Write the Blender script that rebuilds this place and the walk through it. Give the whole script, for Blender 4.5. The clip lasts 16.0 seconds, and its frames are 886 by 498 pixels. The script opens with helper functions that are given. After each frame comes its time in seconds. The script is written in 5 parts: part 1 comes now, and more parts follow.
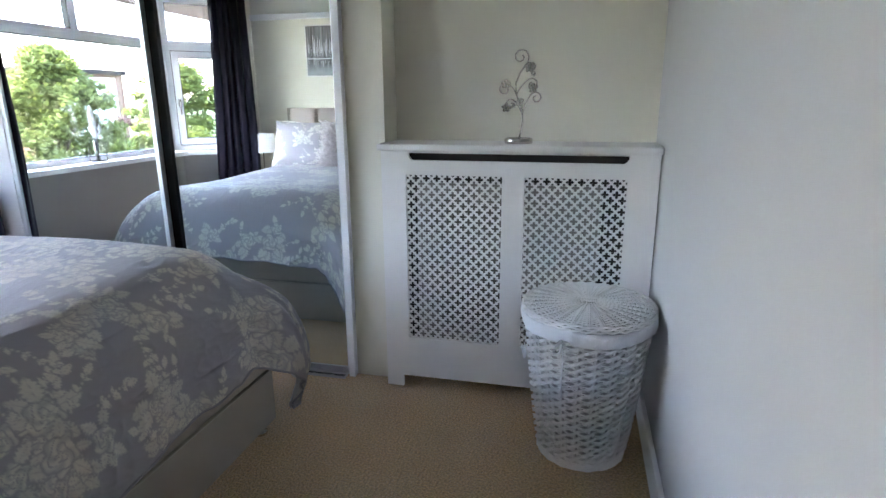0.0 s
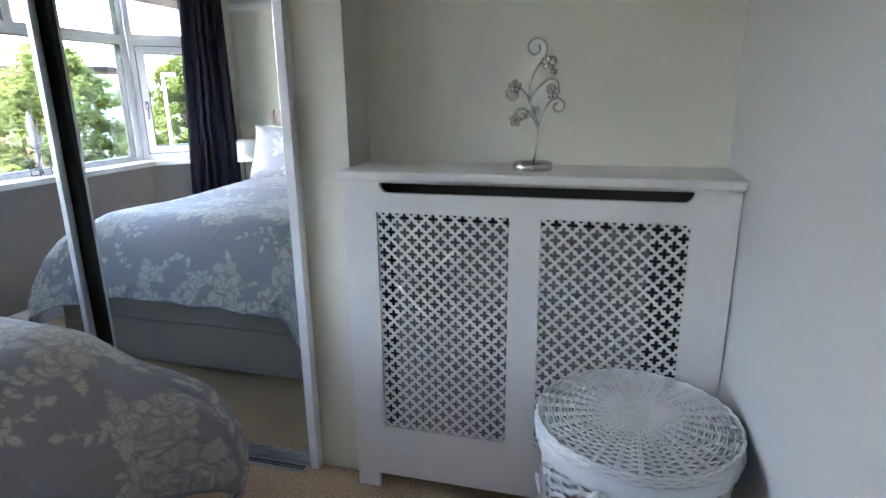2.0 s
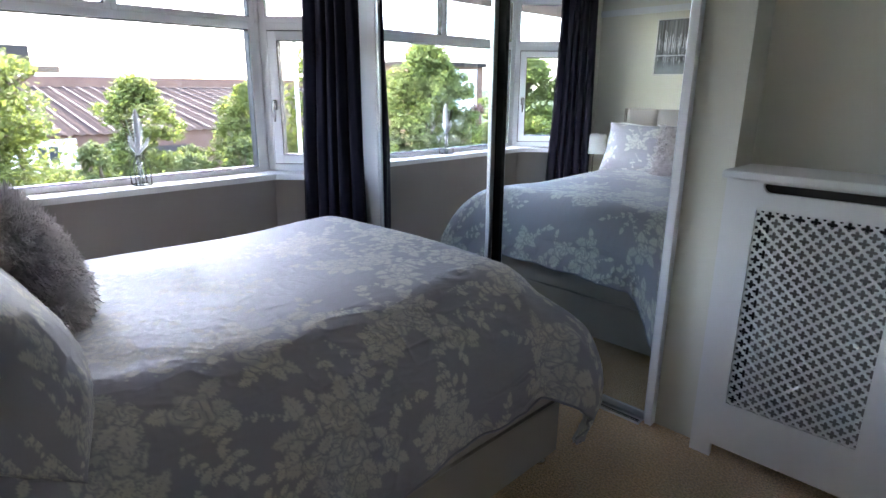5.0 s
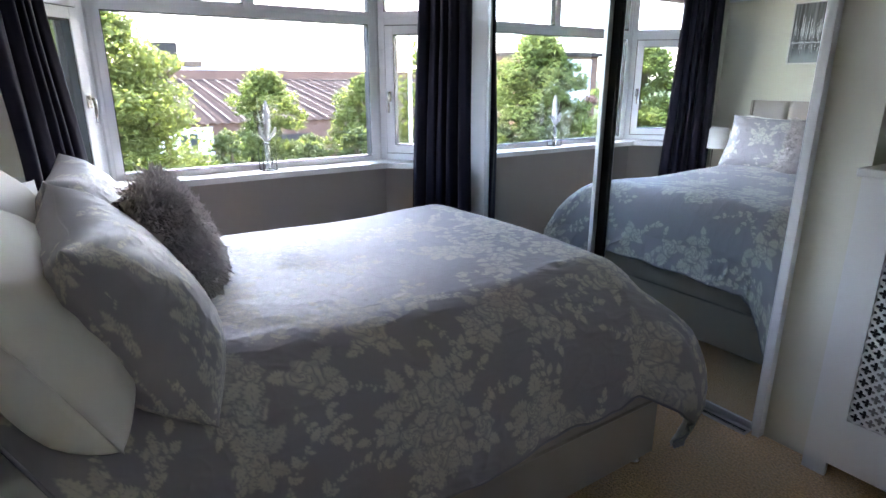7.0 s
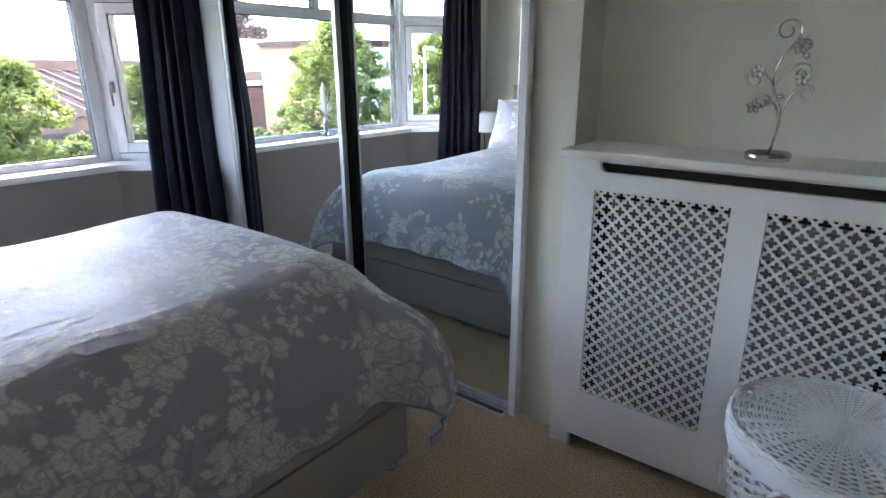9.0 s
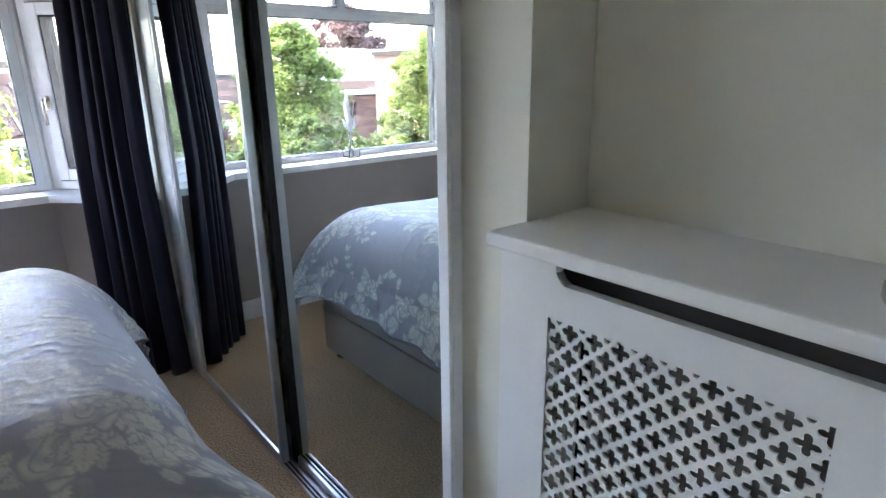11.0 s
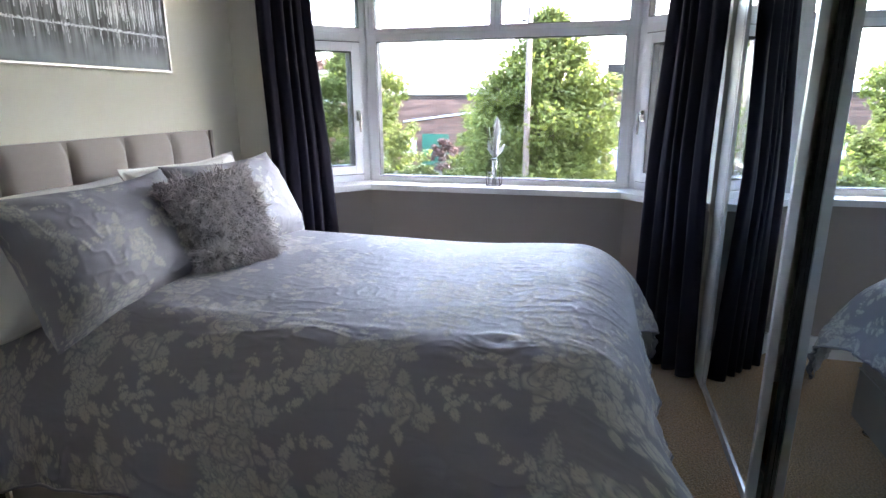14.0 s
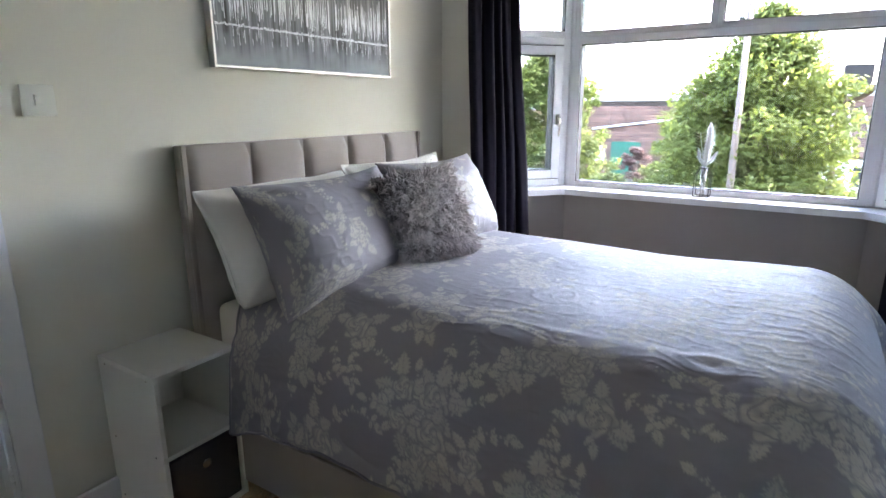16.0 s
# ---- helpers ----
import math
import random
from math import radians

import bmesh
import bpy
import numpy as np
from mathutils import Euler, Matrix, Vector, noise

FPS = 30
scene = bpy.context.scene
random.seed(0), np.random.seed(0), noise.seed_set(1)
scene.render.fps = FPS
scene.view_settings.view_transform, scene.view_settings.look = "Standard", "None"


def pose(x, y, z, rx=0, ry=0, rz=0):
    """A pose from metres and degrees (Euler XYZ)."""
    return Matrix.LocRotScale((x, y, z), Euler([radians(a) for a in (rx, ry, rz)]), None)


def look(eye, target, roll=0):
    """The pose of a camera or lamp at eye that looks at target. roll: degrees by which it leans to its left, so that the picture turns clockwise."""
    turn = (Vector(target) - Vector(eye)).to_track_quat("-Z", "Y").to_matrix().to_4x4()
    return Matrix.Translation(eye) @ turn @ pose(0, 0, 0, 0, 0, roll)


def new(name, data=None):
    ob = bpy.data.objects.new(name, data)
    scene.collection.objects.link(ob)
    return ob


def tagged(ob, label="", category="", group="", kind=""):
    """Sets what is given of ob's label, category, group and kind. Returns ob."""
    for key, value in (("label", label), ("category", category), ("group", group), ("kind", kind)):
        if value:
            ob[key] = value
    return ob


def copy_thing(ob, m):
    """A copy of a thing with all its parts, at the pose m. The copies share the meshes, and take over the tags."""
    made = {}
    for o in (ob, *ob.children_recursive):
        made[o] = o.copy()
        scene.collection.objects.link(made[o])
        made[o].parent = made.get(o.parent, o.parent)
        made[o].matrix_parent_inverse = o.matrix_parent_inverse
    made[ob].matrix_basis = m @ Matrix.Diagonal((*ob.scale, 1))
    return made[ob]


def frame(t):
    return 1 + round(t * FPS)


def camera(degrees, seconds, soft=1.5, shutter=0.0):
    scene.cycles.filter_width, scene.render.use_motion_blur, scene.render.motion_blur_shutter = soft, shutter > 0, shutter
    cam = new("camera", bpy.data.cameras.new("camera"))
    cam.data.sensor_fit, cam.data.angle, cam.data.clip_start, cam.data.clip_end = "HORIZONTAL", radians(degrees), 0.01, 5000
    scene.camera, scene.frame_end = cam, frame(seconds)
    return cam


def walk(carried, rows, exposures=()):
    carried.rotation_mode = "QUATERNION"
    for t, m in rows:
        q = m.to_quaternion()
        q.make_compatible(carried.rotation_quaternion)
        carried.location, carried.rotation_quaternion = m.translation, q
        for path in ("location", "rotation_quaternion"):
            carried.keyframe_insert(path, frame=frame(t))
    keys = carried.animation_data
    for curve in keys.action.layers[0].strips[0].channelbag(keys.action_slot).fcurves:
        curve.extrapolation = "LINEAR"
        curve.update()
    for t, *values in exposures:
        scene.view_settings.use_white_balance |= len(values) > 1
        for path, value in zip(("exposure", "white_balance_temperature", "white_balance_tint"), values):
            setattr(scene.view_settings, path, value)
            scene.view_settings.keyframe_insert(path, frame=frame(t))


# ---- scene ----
cam = camera(75.7, 16.0)
PATH = [
    (0, (1.771, 2.081, 1.263), (1.325, 3.963, 0.755), -0.3),
    (0.5, (1.787, 2.331, 1.281), (1.413, 4.224, 0.754), -0.6),
    (1, (1.755, 2.536, 1.28), (1.38, 4.427, 0.747), -0.7),
    (1.5, (1.685, 2.712, 1.293), (1.295, 4.6, 0.761), -0.6),
    (2, (1.711, 2.77, 1.304), (1.205, 4.632, 0.778), -0.7),
    (2.5, (1.753, 2.776, 1.311), (0.914, 4.515, 0.787), -0.7),
    (3, (1.738, 2.734, 1.305), (0.6, 4.297, 0.789), -0.3),
    (3.5, (1.699, 2.65, 1.302), (0.412, 4.09, 0.782), 0.0),
    (4, (1.672, 2.479, 1.304), (0.348, 3.882, 0.778), 0.2),
    (4.2, (1.659, 2.367, 1.313), (0.342, 3.777, 0.785), 0.5),
    (6.5, (1.726, 2.251, 1.358), (0.163, 3.36, 0.785), 0.0),
    (7, (1.72, 2.257, 1.351), (0.128, 3.323, 0.779), 0.1),
    (7.5, (1.745, 2.297, 1.355), (0.152, 3.36, 0.778), 0.1),
    (8, (1.775, 2.332, 1.359), (0.248, 3.487, 0.779), 0.1),
    (8.5, (1.815, 2.433, 1.347), (0.463, 3.785, 0.759), 0.1),
    (9, (1.809, 2.648, 1.336), (0.622, 4.139, 0.728), -0.3),
    (9.2, (1.79, 2.734, 1.319), (0.634, 4.248, 0.708), 0.1),
    (11.3, (1.611, 3.743, 1.337), (-0.007, 4.775, 0.774), -1.1),
    (11.5, (1.631, 3.758, 1.341), (-0.094, 4.604, 0.788), -1.0),
    (12, (1.682, 3.761, 1.35), (-0.199, 4.19, 0.823), -0.6),
    (12.5, (1.666, 3.789, 1.339), (-0.263, 3.911, 0.824), -0.4),
    (13, (1.692, 3.773, 1.33), (-0.24, 3.671, 0.823), -0.4),
    (13.5, (1.718, 3.778, 1.331), (-0.193, 3.475, 0.824), -0.4),
    (14, (1.739, 3.769, 1.334), (-0.133, 3.28, 0.827), -0.3),
    (14.5, (1.757, 3.756, 1.33), (-0.067, 3.104, 0.831), -0.2),
    (15, (1.77, 3.745, 1.329), (0.004, 2.948, 0.833), -0.2),
    (15.5, (1.769, 3.711, 1.323), (0.068, 2.78, 0.837), -0.2),
    (16, (1.755, 3.701, 1.318), (0.124, 2.65, 0.835), -0.2),
]
walk(cam, [(t, look(eye, target, roll)) for t, eye, target, roll in PATH],
     [(0, 6.05, 6650, 21), (2, 5.9, 6650, 21), (3.5, 5.53, 6650, 21), (6.5, 5.36, 6650, 21), (9, 5.62, 6650, 21), (11.5, 5.85, 6650, 21), (12.3, 5.38, 6650, 21), (14.5, 5.4, 6650, 21), (16, 5.52, 6650, 21)])

# ---- world and light ----
world = bpy.data.worlds.new("sky")
scene.world = world
world.use_nodes = True
wn = world.node_tree
sky = wn.nodes.new("ShaderNodeTexSky")
sky.sky_type, sky.sun_disc = "NISHITA", False
sky.sun_elevation, sky.sun_rotation = radians(54), radians(-50)
sky.dust_density = 2.0
wn.links.new(sky.outputs[0], wn.nodes["Background"].inputs[0])
wn.nodes["Background"].inputs[1].default_value = 0.15
sun = new("sun", bpy.data.lights.new("sun", "SUN"))
sun.data.energy, sun.data.angle, sun.data.color = 1.1, radians(0.5), (1.0, 0.95, 0.88)
SUN_AT = Vector((-0.450, 0.378, 0.809))
sun.matrix_world = look(SUN_AT * 50, (0, 0, 0))

# ---- tools ----
def wm(ob):
    if ob is None:
        return Matrix()
    return wm(ob.parent) @ ob.matrix_parent_inverse @ ob.matrix_basis


def part(name, bm, material, parent=None, label="", smooth=False):
    me = bpy.data.meshes.new(name)
    if isinstance(bm, bmesh.types.BMesh):
        bm.to_mesh(me)
        bm.free()
    else:
        me.from_pydata(*bm)
    if material:
        me.materials.append(material)
    if smooth:
        me.shade_smooth()
    ob = new(name, me)
    if parent is not None:
        ob.parent = parent
        ob.matrix_parent_inverse = wm(parent).inverted()
    if label:
        ob["label"] = label
    return ob


def thing(name, at, label, category, group="", kind=""):
    ob = new(name)
    ob.location = at
    ob.empty_display_size = 0.05
    return tagged(ob, label, category, group, kind)


def structure(name, bm, material, label, category, parent=None, smooth=False):
    return tagged(part(name, bm, material, parent, smooth=smooth), label, category, kind="structure")


def box(bm, a, b, bevel=0.0, segs=2, m=None):
    """A box from corner a to corner b, its edges rounded."""
    r = bmesh.ops.create_cube(bm, size=1)
    c = [(p + q) / 2 for p, q in zip(a, b)]
    s = [abs(q - p) for p, q in zip(a, b)]
    bmesh.ops.transform(bm, matrix=Matrix.Translation(c) @ Matrix.Diagonal((*s, 1)), verts=r["verts"])
    vs = r["verts"]
    if bevel:
        es = list({e for v in vs for e in v.link_edges})
        out = bmesh.ops.bevel(bm, geom=es, offset=bevel, segments=segs, profile=0.7, affect="EDGES")
        vs = list({v for f in out["faces"] for v in f.verts} | {v for v in vs if v.is_valid})
    if m is not None:
        bmesh.ops.transform(bm, matrix=m, verts=vs)
    return vs


def boxes(*items, bevel=0.0, segs=2, m=None):
    bm = bmesh.new()
    for a, b in items:
        box(bm, a, b, bevel, segs, m)
    return bm


def tube(bm, pts, r, sides=6, closed=False, caps=True):
    """A tube through the points; r is one radius or one per point."""
    pts = [Vector(p) for p in pts]
    n = len(pts)
    rings = []
    up = Vector((0.12, 0.07, 1)).normalized()
    for i, p in enumerate(pts):
        a = pts[(i - 1) % n] if closed or i else pts[0]
        b = pts[(i + 1) % n] if closed or i < n - 1 else pts[-1]
        d = (b - a).normalized()
        side = d.cross(up)
        if side.length < 0.05:
            side = d.cross(Vector((1, 0, 0)))
        side.normalize()
        up2 = side.cross(d)
        rad = r[i] if isinstance(r, (list, tuple)) else r
        rings.append([bm.verts.new(p + (side * math.cos(t) + up2 * math.sin(t)) * rad) for t in (k * math.tau / sides for k in range(sides))])
    for i in range(n if closed else n - 1):
        a, b = rings[i], rings[(i + 1) % n]
        for k in range(sides):
            bm.faces.new((a[k], a[(k + 1) % sides], b[(k + 1) % sides], b[k])).smooth = True
    if caps and not closed:
        bm.faces.new(rings[0][::-1])
        bm.faces.new(rings[-1])


def lathe(bm, profile, at, sides=32, axis="Z"):
    """Turns (radius, height) pairs round an upright axis at the point."""
    rings = []
    for r, z in profile:
        ring = []
        for k in range(sides):
            t = k * math.tau / sides
            p = (r * math.cos(t), r * math.sin(t), z)
            if axis == "Y":
                p = (p[0], p[2], p[1])
            ring.append(bm.verts.new(Vector(at) + Vector(p)))
        rings.append(ring)
    for a, b in zip(rings, rings[1:]):
        for k in range(sides):
            bm.faces.new((a[k], a[(k + 1) % sides], b[(k + 1) % sides], b[k])).smooth = True
    if profile[0][0] > 1e-5:
        bm.faces.new(rings[0][::-1])
    if profile[-1][0] > 1e-5:
        bm.faces.new(rings[-1])


def prism(bm, pts, z0, z1):
    """An upright prism on a plan outline."""
    lo = [bm.verts.new((x, y, z0)) for x, y in pts]
    hi = [bm.verts.new((x, y, z1)) for x, y in pts]
    n = len(pts)
    for k in range(n):
        bm.faces.new((lo[k], lo[(k + 1) % n], hi[(k + 1) % n], hi[k]))
    bm.faces.new(lo[::-1])
    bm.faces.new(hi)


# ---- materials ----
def mat(name, color, rough=0.6, metal=0.0, var=0.06, scale=3.0, bump=0.0, bscale=120.0, spec=0.5, fine=0.0, sheen=0.0, bdist=0.002, detail=4.0):
    """A surface with its colour varied at two scales and a fine relief."""
    m = bpy.data.materials.new(name)
    m.use_nodes = True
    nt = m.node_tree
    N, L = nt.nodes, nt.links
    b = N["Principled BSDF"]
    b.inputs["Roughness"].default_value = rough
    b.inputs["Metallic"].default_value = metal
    b.inputs["Specular IOR Level"].default_value = spec
    if sheen:
        b.inputs["Sheen Weight"].default_value = sheen
        b.inputs["Sheen Roughness"].default_value = 0.4
    tc = N.new("ShaderNodeTexCoord")
    n1 = N.new("ShaderNodeTexNoise")
    n1.inputs["Scale"].default_value = scale
    n1.inputs["Detail"].default_value = detail
    L.new(tc.outputs["Object"], n1.inputs["Vector"])
    n2 = N.new("ShaderNodeTexNoise")
    n2.inputs["Scale"].default_value = bscale
    n2.inputs["Detail"].default_value = 3.0
    L.new(tc.outputs["Object"], n2.inputs["Vector"])
    mx = N.new("ShaderNodeMath")
    mx.operation = "MULTIPLY_ADD"
    mx.inputs[1].default_value = 2 * var
    mx.inputs[2].default_value = 1 - var
    L.new(n1.outputs["Fac"], mx.inputs[0])
    my = N.new("ShaderNodeMath")
    my.operation = "MULTIPLY_ADD"
    my.inputs[1].default_value = 2 * fine
    my.inputs[2].default_value = 1 - fine
    L.new(n2.outputs["Fac"], my.inputs[0])
    mm = N.new("ShaderNodeMath")
    mm.operation = "MULTIPLY"
    L.new(mx.outputs[0], mm.inputs[0])
    L.new(my.outputs[0], mm.inputs[1])
    vm = N.new("ShaderNodeVectorMath")
    vm.operation = "SCALE"
    vm.inputs[0].default_value = color
    L.new(mm.outputs[0], vm.inputs["Scale"])
    L.new(vm.outputs[0], b.inputs["Base Color"])
    if bump:
        bp = N.new("ShaderNodeBump")
        bp.inputs["Strength"].default_value = bump
        bp.inputs["Distance"].default_value = bdist
        L.new(n2.outputs["Fac"], bp.inputs["Height"])
        L.new(bp.outputs[0], b.inputs["Normal"])
    return m


WALL = mat("wall_paint", (0.725, 0.70, 0.595), 0.85, var=0.03, scale=1.5, bump=0.15, bscale=260, spec=0.25)
# greyer and darker than the cream of WALL
WALLG = mat("pale_grey_wall", (0.50, 0.495, 0.475), 0.85, var=0.03, scale=1.5, bump=0.15, bscale=260, spec=0.25)
# the backlit shade under the windows is put into this wall colour
WALLB = mat("shaded_bay_paint", (0.325, 0.298, 0.27), 0.85, var=0.03, scale=1.5, bump=0.15, bscale=260, spec=0.25)
CEIL = mat("ceiling_paint", (0.8, 0.79, 0.76), 0.9, var=0.02, bump=0.1, spec=0.2)
GLOSS = mat("white_gloss_paint", (0.76, 0.76, 0.75), 0.32, var=0.03, scale=4, bump=0.05, bscale=90)
COVERP = mat("white_satin_paint", (0.75, 0.735, 0.695), 0.42, var=0.02, scale=5, bump=0.05, bscale=120)
PVC = mat("white_plastic_frame", (0.87, 0.88, 0.90), 0.3, var=0.02, scale=3)
CARPET = mat("beige_carpet", (0.52, 0.355, 0.205), 0.95, var=0.14, scale=2.6, bump=1.0, bscale=125, spec=0.1, fine=0.95, sheen=0.3, bdist=0.012)
VELVET = mat("navy_velvet", (0.012, 0.0105, 0.019), 0.85, var=0.2, scale=3, bump=0.3, bscale=500, spec=0.1, sheen=0.12)
DIVAN = mat("divan_fabric", (0.34, 0.30, 0.25), 0.85, var=0.05, bump=0.5, bscale=700, spec=0.2, fine=0.1, sheen=0.2)
HEAD = mat("headboard_fabric", (0.38, 0.335, 0.30), 0.85, var=0.05, bump=0.5, bscale=800, spec=0.2, fine=0.08, sheen=0.3)
COTTON = mat("white_cotton", (0.78, 0.76, 0.70), 0.85, var=0.03, scale=6, bump=0.3, bscale=60, spec=0.2, sheen=0.1)
CHROME = mat("chrome", (0.58, 0.56, 0.53), 0.2, metal=1.0, var=0.04)
ALU = mat("satin_aluminium", (0.66, 0.67, 0.68), 0.32, metal=0.9, var=0.05)
BLACK = mat("black_rubber", (0.012, 0.012, 0.013), 0.6)
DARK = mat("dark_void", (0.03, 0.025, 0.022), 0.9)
# white radiator enamel, darkened to carry the shade behind the grille
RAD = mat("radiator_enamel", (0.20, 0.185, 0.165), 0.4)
WICKER = mat("white_wicker", (0.80, 0.80, 0.79), 0.55, var=0.1, scale=60, bump=0.4, bscale=300, fine=0.1)
LINER = mat("white_liner", (0.76, 0.77, 0.79), 0.8, var=0.04, bump=0.4, bscale=300)
MELA = mat("white_melamine", (0.78, 0.775, 0.70), 0.45, var=0.02)
BOXFAB = mat("charcoal_fabric", (0.075, 0.065, 0.06), 0.9, var=0.1, bump=0.5, bscale=500)
SHADE = mat("lamp_shade_fabric", (0.78, 0.78, 0.76), 0.8, var=0.02, bump=0.2, bscale=400)
BRICK = mat("brick_wall_far", (0.14, 0.082, 0.06), 0.9, var=0.3, scale=0.8, fine=0.35, bscale=6, spec=0.1)
MORTAR = mat("recessed_mortar", (0.055, 0.042, 0.034), 0.95, var=0.2, scale=0.8, spec=0.1)
CONC = mat("pale_concrete", (0.42, 0.40, 0.36), 0.9, var=0.15, scale=0.7, fine=0.1, bscale=6, spec=0.1)
FIBRE = mat("fibre_cement_roof", (0.030, 0.024, 0.021), 0.85, var=0.25, scale=0.6, fine=0.3, bscale=4, spec=0.1)
GRASSG = mat("rough_ground", (0.04, 0.05, 0.022), 0.95, var=0.3, scale=0.5, fine=0.3, bscale=8, spec=0.1)
ASPH = mat("asphalt", (0.06, 0.06, 0.06), 0.9, var=0.15, fine=0.2, bscale=20, spec=0.1)
BARK = mat("bark", (0.12, 0.09, 0.065), 0.9, var=0.2, bump=0.6, bscale=20, spec=0.1)
GREEN = mat("green_painted_door", (0.01, 0.12, 0.065), 0.6, var=0.05)
RENDERW = mat("white_render", (0.62, 0.62, 0.6), 0.9, var=0.06, spec=0.1)
CREAM = mat("cream_render", (0.38, 0.34, 0.24), 0.9, var=0.12, scale=0.8, spec=0.1)
WGLASS = mat("dark_window_glass", (0.03, 0.035, 0.04), 0.1)


def mirror_mat():
    m = bpy.data.materials.new("mirror_glass")
    m.use_nodes = True
    b = m.node_tree.nodes["Principled BSDF"]
    b.inputs["Base Color"].default_value = (0.84, 0.92, 0.935, 1)
    b.inputs["Metallic"].default_value = 1
    b.inputs["Roughness"].default_value = 0.0
    return m


def glass_mat():
    m = bpy.data.materials.new("window_glass")
    m.use_nodes = True
    nt = m.node_tree
    nt.nodes.clear()
    o = nt.nodes.new("ShaderNodeOutputMaterial")
    mix = nt.nodes.new("ShaderNodeMixShader")
    t = nt.nodes.new("ShaderNodeBsdfTransparent")
    t.inputs[0].default_value = (0.82, 0.835, 0.825, 1)
    g = nt.nodes.new("ShaderNodeBsdfGlossy")
    g.inputs["Roughness"].default_value = 0.0
    fr = nt.nodes.new("ShaderNodeMapRange")
    lw = nt.nodes.new("ShaderNodeLayerWeight")
    lw.inputs[0].default_value = 0.12
    nt.links.new(lw.outputs["Facing"], fr.inputs[0])
    fr.inputs[3].default_value, fr.inputs[4].default_value = 0.04, 0.75
    nt.links.new(fr.outputs[0], mix.inputs[0])
    nt.links.new(t.outputs[0], mix.inputs[1])
    nt.links.new(g.outputs[0], mix.inputs[2])
    nt.links.new(mix.outputs[0], o.inputs[0])
    return m


MIRROR = mirror_mat()
GLASS = glass_mat()


def jacquard(name, ground, motif):
    """Sateen cloth with a matt motif, read from the mesh's own pattern attribute."""
    m = mat(name, ground, 0.6, var=0.05, scale=3, bump=0.25, bscale=900, spec=0.3, fine=0.06, sheen=0.1)
    nt = m.node_tree
    N, L = nt.nodes, nt.links
    b = N["Principled BSDF"]
    at = N.new("ShaderNodeAttribute")
    at.attribute_name = "pattern"
    mix = N.new("ShaderNodeMix")
    mix.data_type = "RGBA"
    src = b.inputs["Base Color"].links[0].from_socket
    L.new(at.outputs["Fac"], mix.inputs[0])
    L.new(src, mix.inputs[6])
    mix.inputs[7].default_value = (*motif, 1)
    L.new(mix.outputs[2], b.inputs["Base Color"])
    for socket, lo, hi in (("Roughness", 0.63, 0.85), ("Metallic", 0.30, 0.0)):
        mr = N.new("ShaderNodeMapRange")
        mr.inputs[3].default_value, mr.inputs[4].default_value = lo, hi
        L.new(at.outputs["Fac"], mr.inputs[0])
        L.new(mr.outputs[0], b.inputs[socket])
    return m


FLORAL = jacquard("grey_floral_jacquard", (0.325, 0.312, 0.328), (0.56, 0.535, 0.465))
HEMS = mat("grey_hem_cotton", (0.24, 0.23, 0.25), 0.7, var=0.04, sheen=0.2)
LINING = mat("pale_grey_cotton", (0.46, 0.45, 0.45), 0.8, var=0.04, bump=0.3, bscale=500, sheen=0.2)

# ---- the room: plan in metres ----
SOUTH, EAST, WEST, CEILZ = 1.86, 2.075, -1.10, 2.45
MIR = 4.375     # plane of the mirror doors
PIER = 4.40     # face of the wall beside the wardrobe
NICHE = 4.57    # back of the recess over the radiator

structure("floor", boxes(((-1.7, 1.6, -0.12), (2.3, 5.1, 0.0))), CARPET, "beige twist-pile fitted carpet over the whole bedroom", "carpet")
structure("ceiling", boxes(((-1.9, 1.6, CEILZ), (2.3, 5.1, CEILZ + 0.15))), CEIL, "plain white painted bedroom ceiling", "ceiling")
# south wall with the doorway at its east end
DX0, DX1, DZ = 1.19, 1.93, 1.99
structure("wall_south", boxes(((WEST, SOUTH - 0.14, 0), (DX0, SOUTH, CEILZ)), ((DX1, SOUTH - 0.14, 0), (EAST, SOUTH, CEILZ)), ((DX0, SOUTH - 0.14, DZ), (DX1, SOUTH, CEILZ))), WALL, "cream emulsioned wall behind the bed", "wall")
structure("wall_east", boxes(((EAST, 1.6, 0), (EAST + 0.14, 5.1, CEILZ))), WALLG, "pale grey wall beside the laundry basket", "wall")
structure("wall_north", boxes(((0.972, NICHE, 0), (EAST, NICHE + 0.14, CEILZ)), ((0.803, PIER, 0), (0.972, 5.0, CEILZ)), ((WEST - 0.14, 4.95, 0), (0.803, 5.09, CEILZ))), WALL, "cream wall with a shallow recess over the radiator", "wall")
# west wall: solid parts, and the low wall and head of the splayed bay
bm = bmesh.new()
BAYW = [(-1.10, 2.13), (-1.46, 2.49), (-1.46, 3.95), (-1.10, 4.31)]
OUTW = [(-1.24, 1.79), (-1.76, 2.37), (-1.76, 4.07), (-1.24, 4.65)]
for k in range(3):
    prism(bm, [BAYW[k], BAYW[k + 1], OUTW[k + 1], OUTW[k]], 2.12, CEILZ)
box(bm, (WEST - 0.14, 1.72, 0), (WEST, 2.13, CEILZ))
box(bm, (WEST - 0.14, 4.31, 0), (WEST, 5.09, CEILZ))
structure("wall_west", bm, WALL, "cream wall with a splayed bay under the windows", "wall")

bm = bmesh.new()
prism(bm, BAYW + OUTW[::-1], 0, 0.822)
structure("wall_bay", bm, WALLB, "taupe-toned low wall of the splayed bay, darkened as backlit", "wall")

